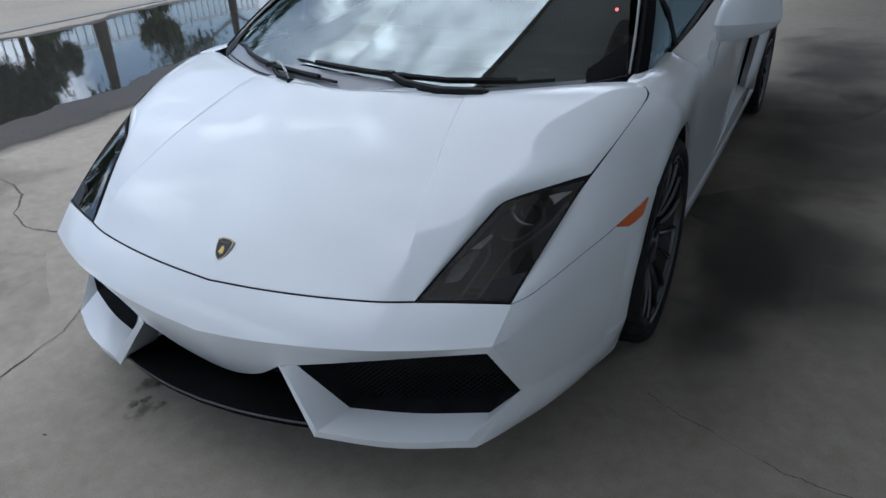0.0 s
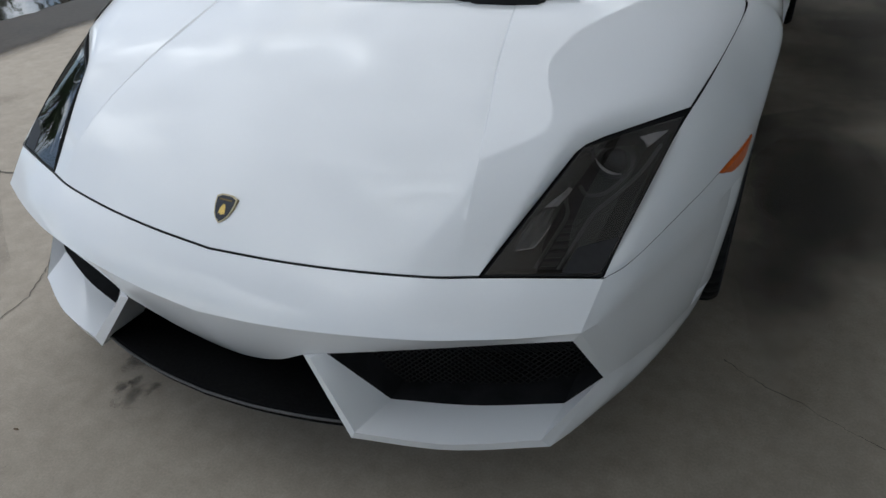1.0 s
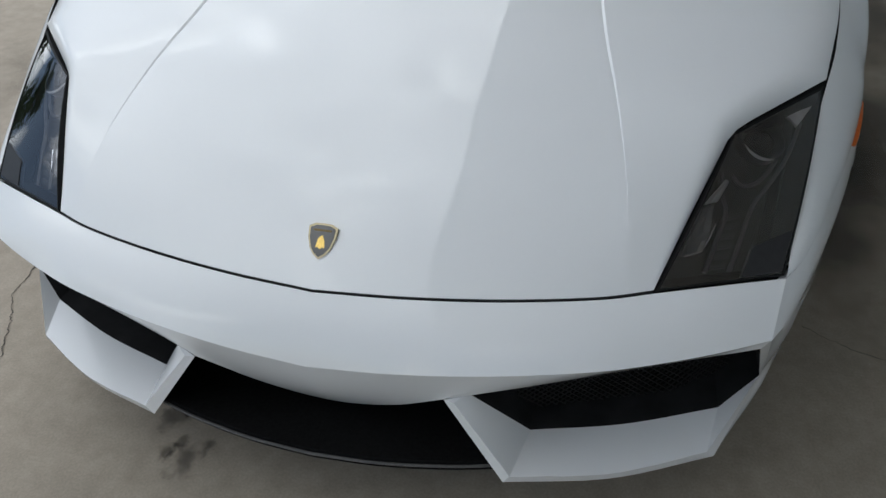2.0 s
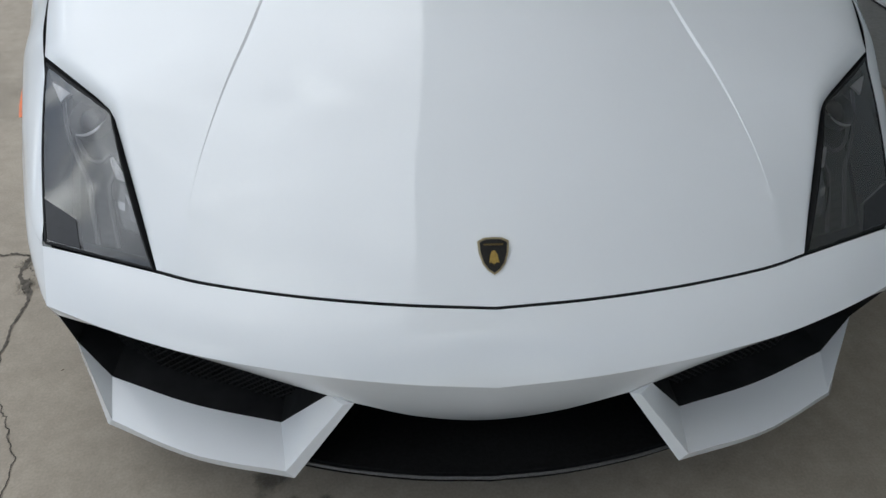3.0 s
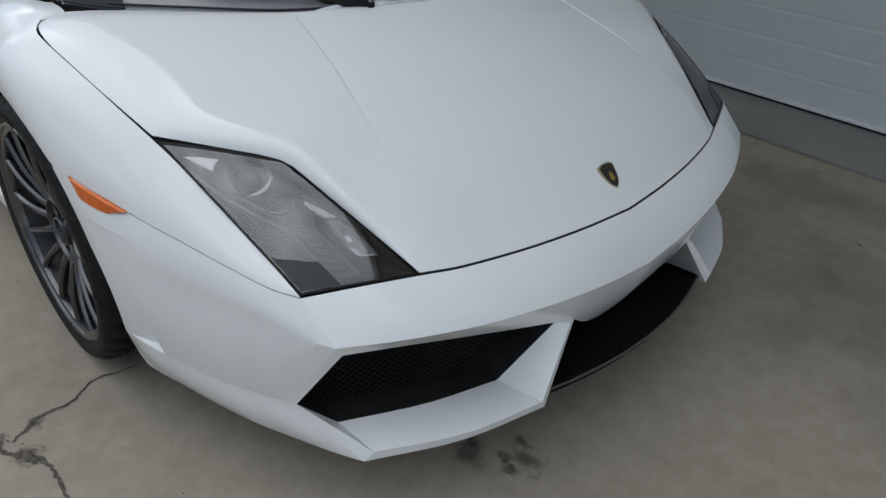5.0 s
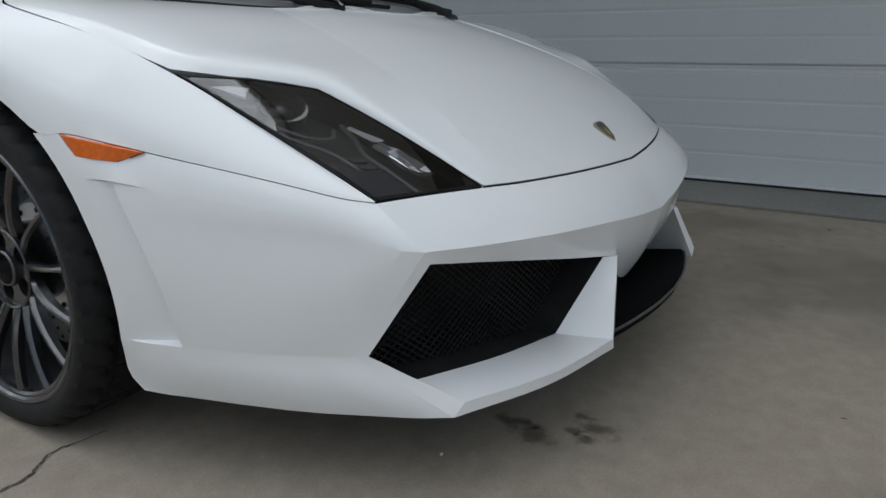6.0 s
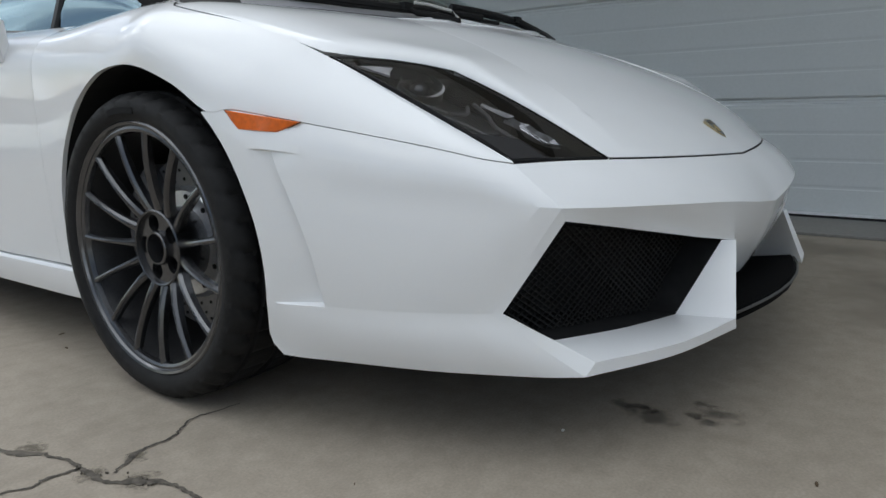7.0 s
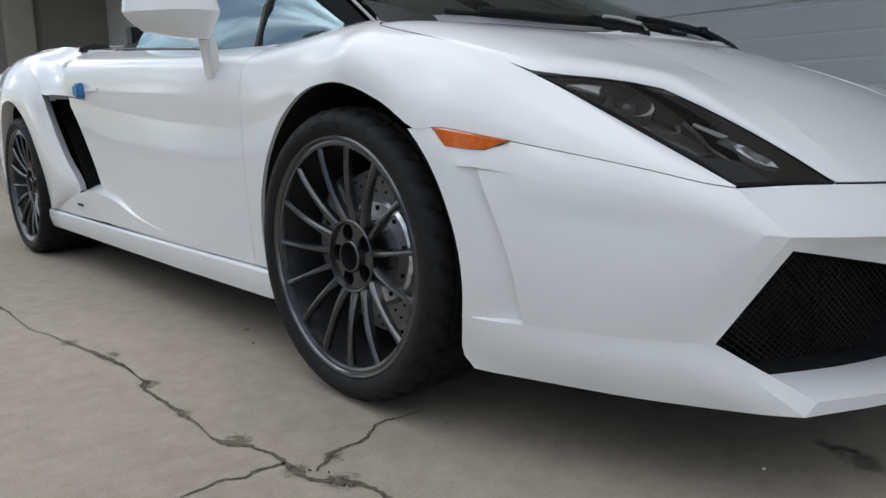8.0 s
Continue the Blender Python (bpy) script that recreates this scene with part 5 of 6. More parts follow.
for s in (1, -1):
    # pillar
    p0, p1 = np.array((0.758, 0.048, 0.799)), np.array((0.565, 0.785, 1.120))
    rail = [p0 + (p1 - p0) * t + np.array([0.02, 0, 0.035]) * 4 * t * (1 - t) for t in np.linspace(0, 1, 12)]
    w = np.array([0.030, 0.045, 0.0])
    g = np.array([rail, [r + np.array([0.012, 0.0, 0.006]) for r in rail], [r + w for r in rail], [r + w + np.array([-0.02, 0.02, -0.02]) for r in rail]])
    part("windscreen_pillar", sheet(side(g, s), ref=(0.2 * s, 0.6, 0.7)), PILLAR, car, "dark windscreen pillar", thick=0.01)
    bm = bmesh.new()
    tube(bm, [side(r + np.array([-0.010, -0.006, 0.005]), s) for r in rail], 0.004, 6)
    part("pillar_strip", bm, RUBBERSTRIP, car, "thin pale strip on the pillar")
    # side glass: quarter light and door window
    belt = lambda y: np.array((0.778 - 0.02 * (y - 0.4), y, 0.776 + 0.080 * (y - 0.4)))
    top = lambda y: p0 + (p1 - p0) * min(1, max(0, (y - 0.10) / 0.69)) + np.array([0.018, 0.03, 0.012]) if y < 0.80 else np.array((0.575, y, 1.13 - 0.02 * (y - 0.8) - 0.22 * max(0, y - 1.25)))
    for nm, y0, y1 in (("quarter_light", 0.13, 0.50), ("door_window", 0.53, 1.42)):
        ys = np.linspace(y0, y1, 9)
        g = np.array([[belt(y) * (1 - u) + top(y) * u + np.array([0.02, 0, 0]) * 4 * u * (1 - u) for y in ys] for u in np.linspace(0, 1, 6)])
        w_ = part(nm, sheet(side(g, s), ref=(0, 0.9, 0.8)), SIDEGLASS, car, "side window reflecting the sky")
        w_.visible_shadow = False
    bm = bmesh.new()
    tube(bm, [side(belt(0.515) + np.array([0.004, 0, -0.01]), s), side((belt(0.515) + top(0.515)) / 2 + np.array([0.022, 0, 0]), s), side(top(0.515), s)], 0.011, 6)
    part("window_divider", bm, BLACK, car, "black divider bar")
    bm = bmesh.new()
    tube(bm, [side(belt(y) + np.array([0.006, 0, -0.004]), s) for y in np.linspace(0.12, 1.6, 10)], 0.009, 6)
    part("belt_seal", bm, BLACK, car, "black window seal")
# soft top
rows = []
for y, z, w in ((0.68, 1.150, 0.56), (0.95, 1.165, 0.585), (1.25, 1.15, 0.59), (1.42, 1.10, 0.60), (1.60, 0.98, 0.66), (1.72, 0.895, 0.72)):
    rows.append([(w * u, y, z - 0.05 * (abs(u) ** 3)) for u in np.linspace(-1, 1, 17)])
part("soft_top", sheet(np.array(rows), ref=(0, 1.1, 0.5)), FABRIC, car, "black fabric folding roof", thick=0.015)
for s in (1, -1):
    g = np.array([[(0.60 * s, 1.42, 1.05), (0.66 * s, 1.60, 0.94), (0.72 * s, 1.72, 0.87)], [(0.745 * s, 1.40, 0.855), (0.75 * s, 1.55, 0.865), (0.755 * s, 1.72, 0.87)]])
    part("roof_corner", sheet(g, ref=(0, 1.3, 0.9)), FABRIC, car, "black fabric roof corner", thick=0.01)
# dark cabin inside
part("dashboard", box((-0.70, 0.20, 0.60), (0.70, 0.62, 0.80), 0.05), LEATHER, car, "black dashboard")
part("cabin_floor", box((-0.72, -0.05, 0.2), (0.72, 1.65, 0.24)), VOID, car)
part("bulkhead", box((-0.72, 1.55, 0.2), (0.72, 1.60, 0.95)), LEATHER, car)
part("scuttle", box((-0.72, -0.12, 0.3), (0.72, -0.08, 0.745)), VOID, car)
for x in (-0.36, 0.36):
    bm = box((x - 0.24, 1.15, 0.3), (x + 0.24, 1.38, 0.98), 0.07)
    add_box(bm, (x - 0.23, 0.75, 0.25), (x + 0.23, 1.2, 0.42))
    part("seat", bm, LEATHER, car, "black bucket seat")
bm = bmesh.new()
bmesh.ops.create_uvsphere(bm, u_segments=10, v_segments=6, radius=0.006, matrix=Matrix.Translation((0.592, 0.45, 0.905)))
led = bpy.data.materials.new("red_light")
led.use_nodes = True
led.node_tree.nodes["Principled BSDF"].inputs["Base Color"].default_value = (0.6, 0.02, 0.02, 1)
led.node_tree.nodes["Principled BSDF"].inputs["Emission Color"].default_value = (1, 0.12, 0.12, 1)
led.node_tree.nodes["Principled BSDF"].inputs["Emission Strength"].default_value = 4
part("alarm_light", bm, led, car, "tiny red light inside the screen")

# wipers
def on_screen(x, t, lift):
    lo, hi = knots(W_LO, 5), knots(W_HI, 5)
    i = int(np.argmin(np.abs(lo[:, 0] + (hi[:, 0] - lo[:, 0]) * t - abs(x))))
    p = lo[i] + (hi[i] - lo[i]) * t + np.array([0, -0.55, 0.8]) * (0.035 * 4 * t * (1 - t) + lift)
    return Vector((x, p[1], p[2]))


def wiper(x0, t0, x1, t1, px, pt, hold, slim=1.0):
    rubber = bmesh.new()
    pts = [on_screen(x0 + (x1 - x0) * u, t0 + (t1 - t0) * u, 0.012) for u in np.linspace(0, 1, 10)]
    tube(rubber, pts, 0.005, 6)
    w = part("wiper", rubber, WIPER, car, "black windscreen wiper")
    bm = bmesh.new()
    tube(bm, [p + Vector((0, -0.004, 0.007)) for p in pts[1:-1]], 0.008, 6)
    part("blade_spine", bm, WIPER, w, "dark metal spine")
    bm = bmesh.new()
    m_ = on_screen(x0 + (x1 - x0) * hold, t0 + (t1 - t0) * hold, 0.022)
    tube(bm, [on_screen(px, pt, 0.012), on_screen(px + (m_.x - px) * 0.45, pt + 0.006, 0.018), on_screen(px + (m_.x - px) * 0.8, pt * 0.3 + (t0 + (t1 - t0) * hold) * 0.55, 0.018), m_], 0.015 * slim, 8, 0.010 * slim)
    clip = m_ + Vector((0, -0.002, 0.004))
    add_box(bm, clip - Vector((0.016, 0.008, 0.010)), clip + Vector((0.016, 0.008, 0.005)))
    bmesh.ops.create_cone(bm, cap_ends=True, segments=14, radius1=0.017, radius2=0.013, depth=0.022, matrix=Matrix.Translation(on_screen(px, pt, 0.006)))
    part("wiper_arm", bm, WIPER, w, "black wiper arm")


wiper(-0.228, 0.095, 0.585, 0.020, 0.42, -0.004, 0.45)
wiper(-0.62, 0.075, -0.02, 0.022, -0.20, 0.006, 0.50, 0.6)
# pale washer pipe beside the second arm
bm = bmesh.new()
tube(bm, [on_screen(-0.20, 0.004, 0.020), on_screen(-0.215, 0.022, 0.030), on_screen(-0.26, 0.046, 0.034), on_screen(-0.29, 0.054, 0.034)], 0.0042, 6)
part("washer_pipe", bm, RUBBERSTRIP, car, "pale grey washer pipe by the wiper")

# mirrors: a wedge-shaped shell with a sharp lower rim, on a flat stalk
for s in (1, -1):
    rim = [(0.890, 0.462, 0.864), (0.985, 0.492, 0.866), (1.076, 0.596, 0.862), (1.084, 0.645, 0.864), (0.900, 0.616, 0.866)]
    low = [(0.898, 0.530, 0.804), (0.965, 0.548, 0.804), (1.034, 0.606, 0.820), (1.040, 0.636, 0.824), (0.903, 0.612, 0.804)]
    cen = np.mean(rim, 0)
    levels = [np.array(low), np.array(low) * 0.4 + np.array(rim) * 0.6 + np.array([0.004, -0.004, -0.004])]
    for k, dz in ((1.0, 0.0), (0.975, 0.02), (0.93, 0.045), (0.83, 0.066), (0.66, 0.078), (0.4, 0.083)):
        levels.append(cen + (np.array(rim) - cen) * k + np.array([0.0, 0.02 * dz / 0.08, dz]))
    bm = bmesh.new()
    rings = []
    for lev in levels:
        p = np.array(lev)
        for _ in range(3):
            p = np.stack([0.8 * p + 0.2 * np.roll(p, -1, 0), 0.2 * p + 0.8 * np.roll(p, -1, 0)], 1).reshape(-1, 3)
        rings.append([bm.verts.new((x * s, y, z)) for x, y, z in p])
    for u, v in zip(rings, rings[1:]):
        for k in range(len(u)):
            bm.faces.new((u[k], u[(k + 1) % len(u)], v[(k + 1) % len(u)], v[k]))
    bm.faces.new(rings[0])
    bm.faces.new(rings[-1])
    bmesh.ops.recalc_face_normals(bm, faces=bm.faces)
    bmesh.ops.translate(bm, verts=bm.verts, vec=(0, -0.02, 0))
    mir = part("door_mirror", bm, PAINT, car, "white door mirror on a slim stalk", angle=30)
    bm = bmesh.new()
    rings = [[bm.verts.new((x * s, y, z)) for x, y in ((xa, y0), (xa + 0.026, y0 + 0.006), (xa + 0.026, y1), (xa, y1))] for xa, y0, y1, z in ((0.872, 0.527, 0.582, 0.706), (0.878, 0.526, 0.574, 0.75), (0.886, 0.520, 0.580, 0.81))]
    for u, v in zip(rings, rings[1:]):
        for k in range(4):
            bm.faces.new((u[k], u[(k + 1) % 4], v[(k + 1) % 4], v[k]))
    bm.faces.new(rings[0])
    bm.faces.new(rings[2])
    bmesh.ops.recalc_face_normals(bm, faces=bm.faces)
    bmesh.ops.bevel(bm, geom=bm.edges[:], offset=0.005, segments=2, affect="EDGES")
    part("stalk", bm, PAINT, mir, "white mirror stalk")


# ---- wheels ----
def tyre_mesh(w):
    h = w / 2
    prof = [(h - 0.006, 0.2520), (h + 0.004, 0.261), (h + 0.011, 0.279), (h + 0.009, 0.296), (h - 0.002, 0.3065), (h - 0.012, 0.3125), (h - 0.030, 0.3155), (h - 0.034, 0.3155), (h - 0.036, 0.309), (h - 0.046, 0.309), (h - 0.048, 0.3163), (0.012, 0.3168), (0.010, 0.3095), (-0.010, 0.3095), (-0.012, 0.3168), (-h + 0.048, 0.3163), (-h + 0.046, 0.309), (-h + 0.036, 0.309), (-h + 0.034, 0.3155), (-h + 0.010, 0.3125), (-h - 0.009, 0.296), (-h - 0.011, 0.279), (-h + 0.006, 0.2520)]
    seg = 288
    bm = bmesh.new()
    rings = []
    for i, (x, r) in enumerate(prof):
        rr = []
        for k in range(seg):
            q = r
            skew = (k + (i - 5)) % 8
            if i in (4, 5, 6, 7, 18, 19) and skew in (0, 1):
                q -= 0.003 if i == 4 else 0.007
            if i in (10, 11, 14, 15) and k % 8 == 0:
                q -= 0.004
            a = 2 * math.pi * k / seg
            rr.append(bm.verts.new((x, q * math.cos(a), q * math.sin(a))))
        rings.append(rr)
    for u, v in zip(rings, rings[1:]):
        for k in range(seg):
            bm.faces.new((u[k], u[(k + 1) % seg], v[(k + 1) % seg], v[k]))
    bmesh.ops.recalc_face_normals(bm, faces=bm.faces)
    return bm


def spoke_mesh(h):
    """One slim spoke along +y, bowed out towards the rim."""
    bm = bmesh.new()
    rings = []
    for t in np.linspace(0, 1, 11):
        r = 0.074 + t * 0.168
        face = h - 0.033 + 0.029 * (1 - (1 - t) ** 2.3)
        w = 0.0066 + 0.0050 * (1 - t) ** 4 + 0.010 * max(0, t - 0.82)
        d = 0.024 - 0.008 * t
        sec = [(face - d, -w * 0.7), (face - 0.006, -w), (face, -w * 0.55), (face + 0.0015, 0), (face, w * 0.55), (face - 0.006, w), (face - d, w * 0.7)]
        rings.append([bm.verts.new((x, r, z)) for x, z in sec])
    for u, v in zip(rings, rings[1:]):
        for k in range(7):
            bm.faces.new((u[k], u[(k + 1) % 7], v[(k + 1) % 7], v[k]))
    bm.faces.new(rings[0])
    bm.faces.new(rings[-1])
    bmesh.ops.recalc_face_normals(bm, faces=bm.faces)
    return bm


def wheel(w, x_out, y, label):
    """A wheel whose outer face looks along +x, about its hub."""
    h = w / 2
    root = new("wheel")
    root["label"] = label
    part("tyre", tyre_mesh(w), RUBBER, root, "black low-profile tyre", angle=40)
    rim = revolve([(h - 0.014, 0.2350), (h - 0.004, 0.2375), (h - 0.001, 0.2430), (h - 0.002, 0.2480), (h + 0.003, 0.2510), (h + 0.005, 0.2560), (h + 0.002, 0.2600), (h - 0.006, 0.2590), (h - 0.010, 0.252)], 120)
    bmesh.ops.recalc_face_normals(rim, faces=rim.faces)
    part("rim_lip", rim, GUNMETAL, root, "dark grey rim lip")
    bar = revolve([(h - 0.010, 0.239), (h - 0.030, 0.232), (h - 0.075, 0.222), (-h + 0.02, 0.226), (-h, 0.246)], 96)
    part("rim_barrel", bar, BARREL, root, "dark grey wheel barrel")
    hub = revolve([(h - 0.10, 0.079), (h - 0.036, 0.0815), (h - 0.030, 0.0805), (h - 0.0275, 0.0775), (h - 0.029, 0.0745), (h - 0.037, 0.0725)], 60)
    cup = revolve([(h - 0.037, 0.0325), (h - 0.040, 0.030), (h - 0.060, 0.026), (h - 0.060, 0.0005)], 40)
    loops = [(0, 0, 0.0725, 60), (0, 0, 0.0325, 40)] + [(0.0520 * math.cos(radians(72 * k + 30)), 0.0520 * math.sin(radians(72 * k + 30)), 0.0185, 24) for k in range(5)]
    face = bmesh.new()
    for cy, cz, r, n in loops:
        vs = [face.verts.new((h - 0.037, cy + r * math.cos(2 * math.pi * k / n), cz + r * math.sin(2 * math.pi * k / n))) for k in range(n)]
        for k in range(n):
            face.edges.new((vs[k], vs[(k + 1) % n]))
    bmesh.ops.triangle_fill(face, edges=face.edges[:], use_beauty=True, normal=(1, 0, 0))
    for cy, cz, r, n in loops[2:]:
        rr = [[face.verts.new((x, cy + q * math.cos(2 * math.pi * k / n), cz + q * math.sin(2 * math.pi * k / n))) for k in range(n)] for x, q in ((h - 0.037, r), (h - 0.070, r * 0.9))]
        for k in range(n):
            face.faces.new((rr[0][k], rr[0][(k + 1) % n], rr[1][(k + 1) % n], rr[1][k]))
    tmp = bpy.data.meshes.new("tmp")
    for b in (cup, face):
        b.to_mesh(tmp)
        b.free()
        hub.from_mesh(tmp)
    bpy.data.meshes.remove(tmp)
    bmesh.ops.remove_doubles(hub, verts=hub.verts, dist=1e-4)
    bmesh.ops.recalc_face_normals(hub, faces=hub.faces)
    part("hub", hub, HUBMETAL, root, "dark grey hub")
    ring = revolve([(h - 0.038, 0.0365), (h - 0.029, 0.0350), (h - 0.0265, 0.0330), (h - 0.0265, 0.0305), (h - 0.040, 0.0285)], 48)
    bmesh.ops.recalc_face_normals(ring, faces=ring.faces)
    part("centre_ring", ring, GUNMETAL, root, "raised ring round the hub bore")
    sp = spoke_mesh(h)
    me = bpy.data.meshes.new("spoke")
    sp.to_mesh(me)
    sp.free()
    for k in range(15):
        link("spoke", me, GUNMETAL, root, m=pose(0, 0, 0, 24 * k + 6))
    nut = bmesh.new()
    bmesh.ops.create_cone(nut, cap_ends=True, segments=16, radius1=0.0168, radius2=0.0168, depth=0.006, matrix=pose(h - 0.066, 0.0520, 0, 0, 90))
    nm = bpy.data.meshes.new("lug_recess")
    nut.to_mesh(nm)
    nut.free()
    for k in range(5):
        link("lug_recess", nm, VOID, root, "dark bolt recess", m=pose(0, 0, 0, 72 * k + 30))
    bars = bmesh.new()
    for k in range(9):
        a = radians(80 + k * 2.1)
        add_box(bars, (-0.0008, -0.0055, -0.006), (0.0012, 0.0045, 0.006), Matrix.Translation((h + 0.0112, 0.2785 * math.cos(a), 0.2785 * math.sin(a))) @ Matrix.Rotation(a - math.pi / 2, 4, "X"))
    part("sidewall_lettering", bars, VOID, root, "plain raised bars on the sidewall")
    return root


def brake(s, y, z, x):
    d = revolve([(x + 0.016, 0.182), (x + 0.016, 0.095)], 72)
    d2 = revolve([(x - 0.016, 0.182), (x - 0.016, 0.06)], 72)
    for b, nm in ((d, "brake_disc"), (d2, "brake_disc")):
        bmesh.ops.recalc_face_normals(b, faces=b.faces)
    rim = revolve([(x + 0.016, 0.182), (x - 0.016, 0.182)], 72)
    tmp = bpy.data.meshes.new("tmp")
    for b in (d2, rim):
        b.to_mesh(tmp)
        b.free()
        d.from_mesh(tmp)
    bpy.data.meshes.remove(tmp)
    m = pose(0, y, z) if s > 0 else pose(0, y, z, 0, 0, 180)
    disc = part("brake_disc", d, DISC, car, "drilled steel brake disc", m=m)
    holes = bmesh.new()
    for k in range(24):
        for j, r in enumerate((0.115, 0.135, 0.155, 0.170)):
            a = radians(15 * k + 5 * j)
            bmesh.ops.create_cone(holes, cap_ends=True, segments=8, radius1=0.0035, radius2=0.0035, depth=0.003, matrix=Matrix.Translation((x + 0.0165, r * math.cos(a), r * math.sin(a))) @ pose(0, 0, 0, 0, 90))
    bell = revolve([(x + 0.014, 0.122), (x + 0.024, 0.119), (x + 0.030, 0.112), (x + 0.032, 0.07), (x + 0.036, 0.066), (x + 0.036, 0.03)], 72)
    bmesh.ops.recalc_face_normals(bell, faces=bell.faces)
    part("disc_bell", bell, BELL, disc, "bright alloy disc bell")
    pins = bmesh.new()
    for k in range(10):
        a = radians(36 * k + 12)
        bmesh.ops.create_cone(pins, cap_ends=True, segments=10, radius1=0.0055, radius2=0.0055, depth=0.004, matrix=Matrix.Translation((x + 0.0315, 0.100 * math.cos(a), 0.100 * math.sin(a))) @ pose(0, 0, 0, 0, 90))
    tagged(part("bell_bolts", pins, VOID, disc, "dark bolt heads of the bell"), kind="stuff")
    tagged(part("drill_holes", holes, VOID, disc, "small dark holes"), kind="stuff")
    return m


front = wheel(0.235, 0, 0, "dark fifteen-spoke front wheel with low tyre")
back = wheel(0.29, 0, 0, "dark fifteen-spoke rear wheel with low tyre")
SPOTS = ((front, 1, AXLE + 0.0125, 0.893 - 0.1175, 4), (back, 1, REAR, 0.924 - 0.145, 10), (front, -1, AXLE + 0.0125, 0.894 - 0.1175, 4.5), (back, -1, REAR, 0.924 - 0.145, 8))
for src, s, y, x, turn in SPOTS:
    m = pose(s * x, y, HUB) @ (pose(0, 0, 0) if s > 0 else pose(0, 0, 0, 0, 0, 180)) @ pose(0, 0, 0, turn)
    if s > 0:
        src.matrix_basis = m
        w = src
    else:
        w = copy_thing(src, m)
    w.parent = car
    mb = brake(s, y, HUB, x - 0.014 if y < 1 else x - 0.01)
    # caliper ahead of the axle
    bm = bmesh.new()
    a0, a1 = (-0.62, 0.62)
    n = 12
    sec = [(-0.03, 0.115), (0.052, 0.118), (0.060, 0.128), (0.060, 0.180), (0.050, 0.196), (-0.03, 0.198)]
    rings = []
    for t in np.linspace(a0, a1, n):
        k = 1 - 0.10 * (abs(t) / 0.62) ** 3
        rings.append([bm.verts.new((x - 0.02 + px * k, r * math.cos(t), r * math.sin(t))) for px, r in sec])
    for u, v in zip(rings, rings[1:]):
        for k in range(6):
            bm.faces.new((u[k], u[(k + 1) % 6], v[(k + 1) % 6], v[k]))
    bm.faces.new(rings[0])
    bm.faces.new(rings[-1])
    bmesh.ops.recalc_face_normals(bm, faces=bm.faces)
    side_turn = 20 if s > 0 else 160
    cal = part("brake_caliper", bm, CALIPER, car, "silver brake caliper", m=mb @ pose(0, 0, 0, side_turn))
    for a in (-0.4, 0.0, 0.4):
        bolt = bmesh.new()
        bmesh.ops.create_cone(bolt, cap_ends=True, segments=12, radius1=0.007, radius2=0.007, depth=0.004, matrix=Matrix.Translation((x + 0.041, 0.155 * math.cos(a), 0.155 * math.sin(a))) @ pose(0, 0, 0, 0, 90))
        part("caliper_bolt", bolt, VOID, cal, "dark bolt head")


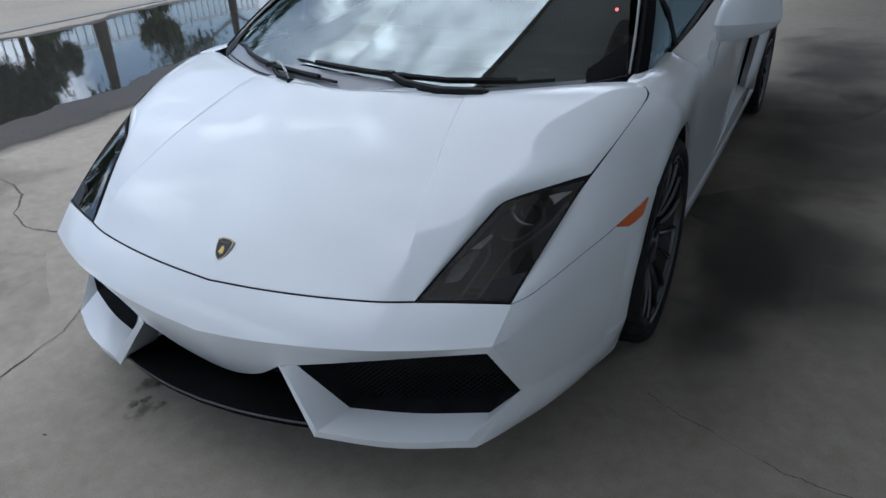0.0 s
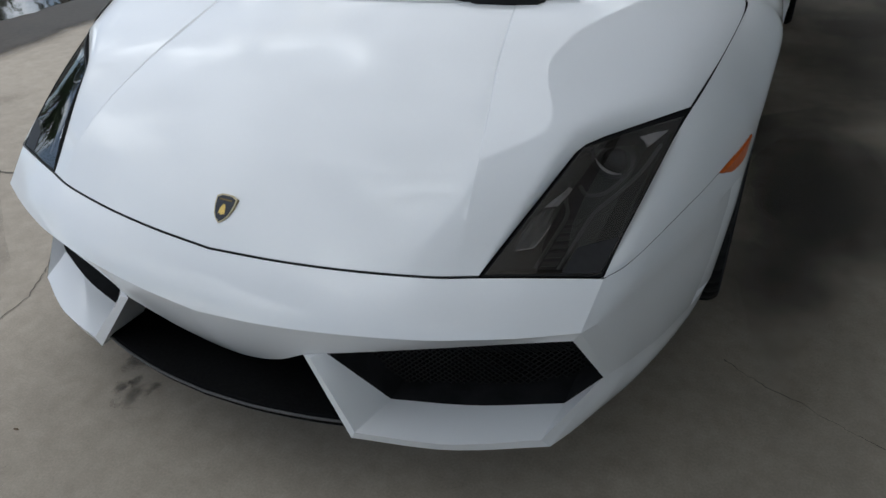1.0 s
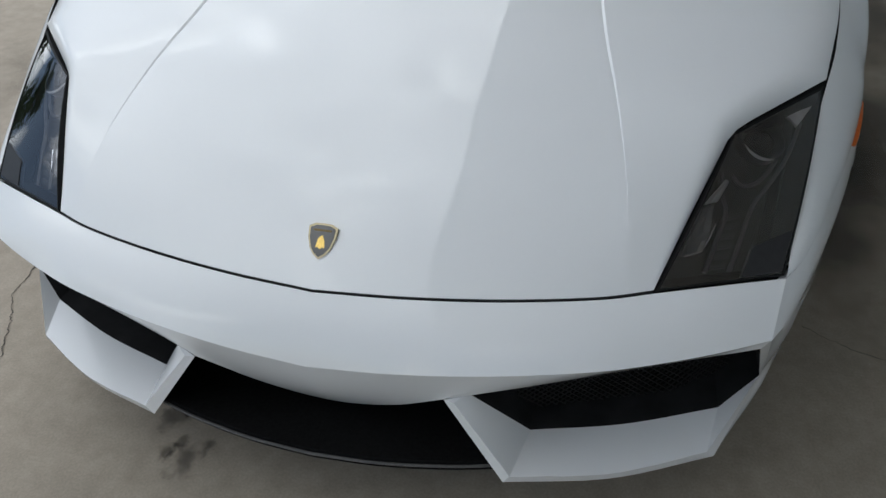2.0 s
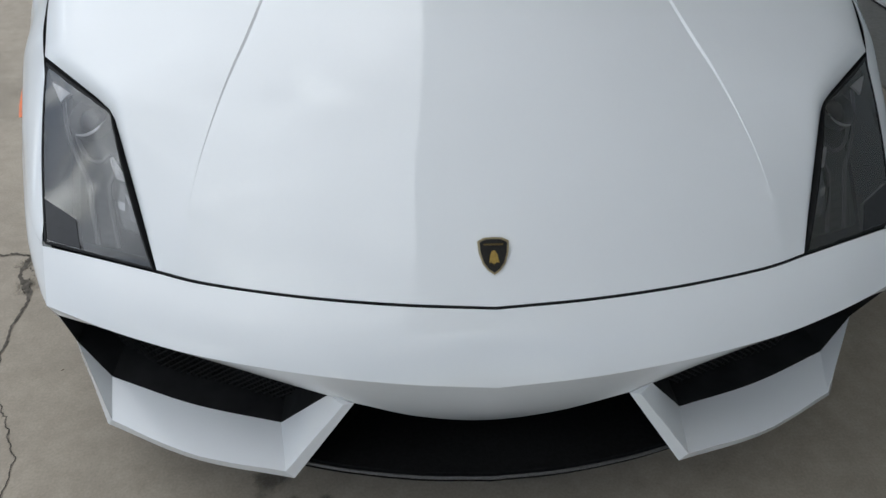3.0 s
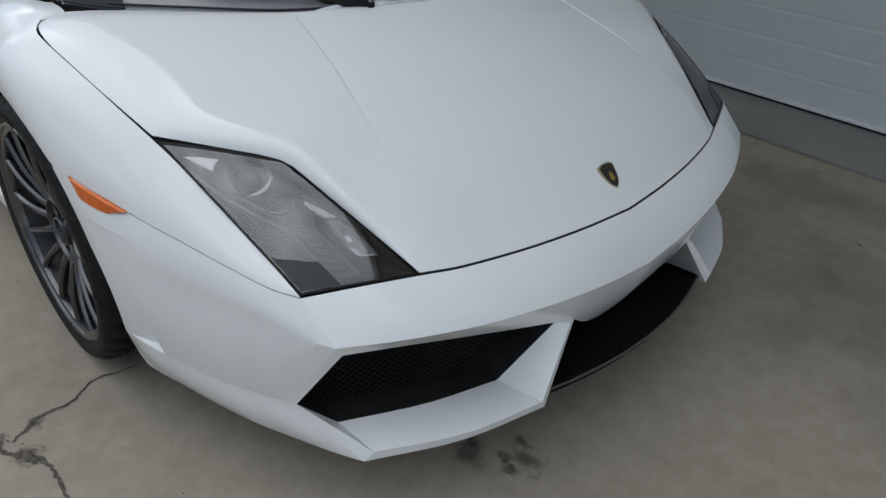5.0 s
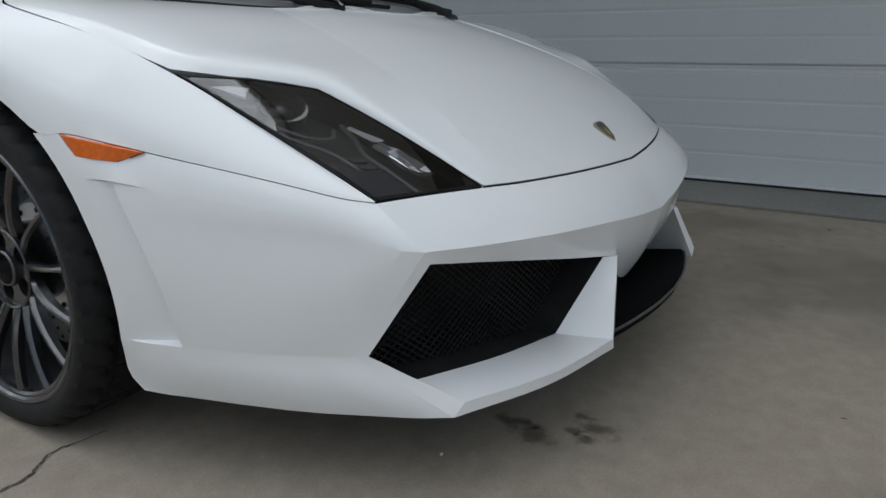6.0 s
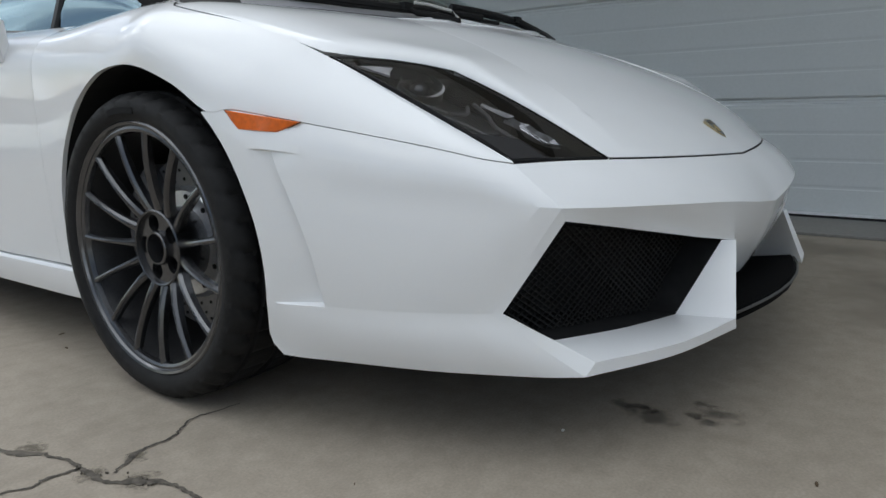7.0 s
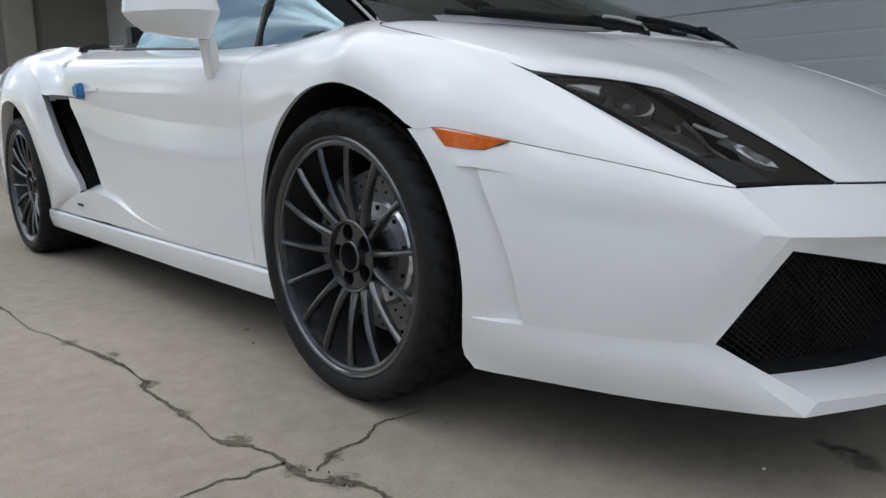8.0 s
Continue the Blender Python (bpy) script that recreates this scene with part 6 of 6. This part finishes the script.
# ---- trees across the yard, seen in the water and the paint ----
def tree(x, y, h, spread, seed):
    rng = random.Random(seed)
    root = tagged(new("tree"), "dark leafy tree standing beyond the yard", "tree", group="trees beyond the yard")
    root.location = (x, y, 0)
    bm = bmesh.new()
    k_ = min(1.0, h / 7)
    tube(bm, [(0, 0, 0), (0.08 * k_, 0.05 * k_, h * 0.2), (-0.05 * k_, 0.1 * k_, h * 0.45), (0.1 * k_, 0, h * 0.8)], 0.24 * k_ ** 1.6, 10, 0.07 * k_)
    tips = []
    for k in range(11):
        a, z = rng.uniform(0, 6.28), h * rng.uniform(0.35, 0.8)
        e = (spread * rng.uniform(0.5, 1) * math.cos(a), spread * rng.uniform(0.5, 1) * math.sin(a), z + h * rng.uniform(0.1, 0.25))
        tube(bm, [(0, 0, z), (e[0] * 0.5, e[1] * 0.5, z + (e[2] - z) * 0.65), e], 0.07 * k_, 6, 0.02 * k_)
        tips += [e, (e[0] * 0.6, e[1] * 0.6, z + (e[2] - z) * 0.75)]
    part("trunk", bm, BARK, root)
    verts, faces = [], []
    for tx, ty, tz in tips + [(0, 0, h * 0.95)] * 2:
        for _ in range(260):
            c = Vector((tx + rng.gauss(0, spread * 0.13), ty + rng.gauss(0, spread * 0.13), tz + rng.gauss(0, h * 0.04)))
            u = Vector((rng.gauss(0, 1), rng.gauss(0, 1), rng.gauss(0, 1))).normalized()
            v = u.orthogonal().normalized()
            w = u.cross(v)
            q = rng.uniform(0.07, 0.16) * (0.55 + 0.45 * k_)
            i = len(verts)
            verts += [c - v * q, c + w * q * 0.45, c + v * q, c - w * q * 0.45]
            faces.append((i, i + 1, i + 2, i + 3))
    me = bpy.data.meshes.new("crown")
    me.from_pydata(verts, [], faces)
    link("crown", me, LEAF, root)


for x, y, h, sp, sd in ((-17, 11.2, 9.0, 3.0, 1), (-17, 13.3, 2.55, 0.55, 2), (-17.4, 10.1, 2.6, 0.55, 8), (-20, 8.8, 5.2, 1.3, 9), (-20.5, 11.0, 5.6, 1.2, 10), (-18.5, 2.6, 7.0, 2.4, 11), (-20, 19.5, 8.0, 3.0, 3), (-22, 1, 6.5, 2.6, 4), (-21, -6, 7.0, 2.6, 5), (-18, -13, 6.0, 2.4, 6), (-19, 26, 7.5, 2.8, 7)):
    tree(x, y, h, sp, sd)


# long low building behind the trees, mirrored in the water
hall = tagged(new("far_building"), "long low grey building behind the trees", "building")
part("wall", box((-27.0, -18, 0), (-26.6, 34, 2.9)), TAUPE, hall)
part("roof", box((-28.0, -18.6, 2.9), (-26.1, 34.6, 3.05), 0.05), STEM, hall, "thin flat grey roof")
rail = part("railing", box((-26.25, 12, 3.95), (-26.19, 34, 4.05), 0.01), RAILWHITE, hall, "pale railing along the roof's edge")
for k in range(56):
    part("baluster", box((-26.24, 12.1 + 0.39 * k, 3.05), (-26.20, 12.16 + 0.39 * k, 3.95)), RAILWHITE, rail)
pane = bpy.data.meshes.new("pane")
bm = box((-0.02, -0.7, -0.6), (0.02, 0.7, 0.6))
bm.to_mesh(pane)
bm.free()
frame_me = bpy.data.meshes.new("window_frame")
bm = bmesh.new()
for lo, hi in (((-0.04, -0.8, 0.6), (0.04, 0.8, 0.7)), ((-0.04, -0.8, -0.7), (0.04, 0.8, -0.6)), ((-0.04, -0.8, -0.6), (0.04, -0.7, 0.6)), ((-0.04, 0.7, -0.6), (0.04, 0.8, 0.6)), ((-0.03, -0.03, -0.6), (0.03, 0.03, 0.6))):
    add_box(bm, lo, hi)
bm.to_mesh(frame_me)
bm.free()
for k in range(14):
    w = link("window", frame_me, DOORPAINT, hall, "white framed window", m=pose(-26.57, -15 + 3.6 * (k % 14), 1.75))
    link("pane", pane, GLOSS, w)
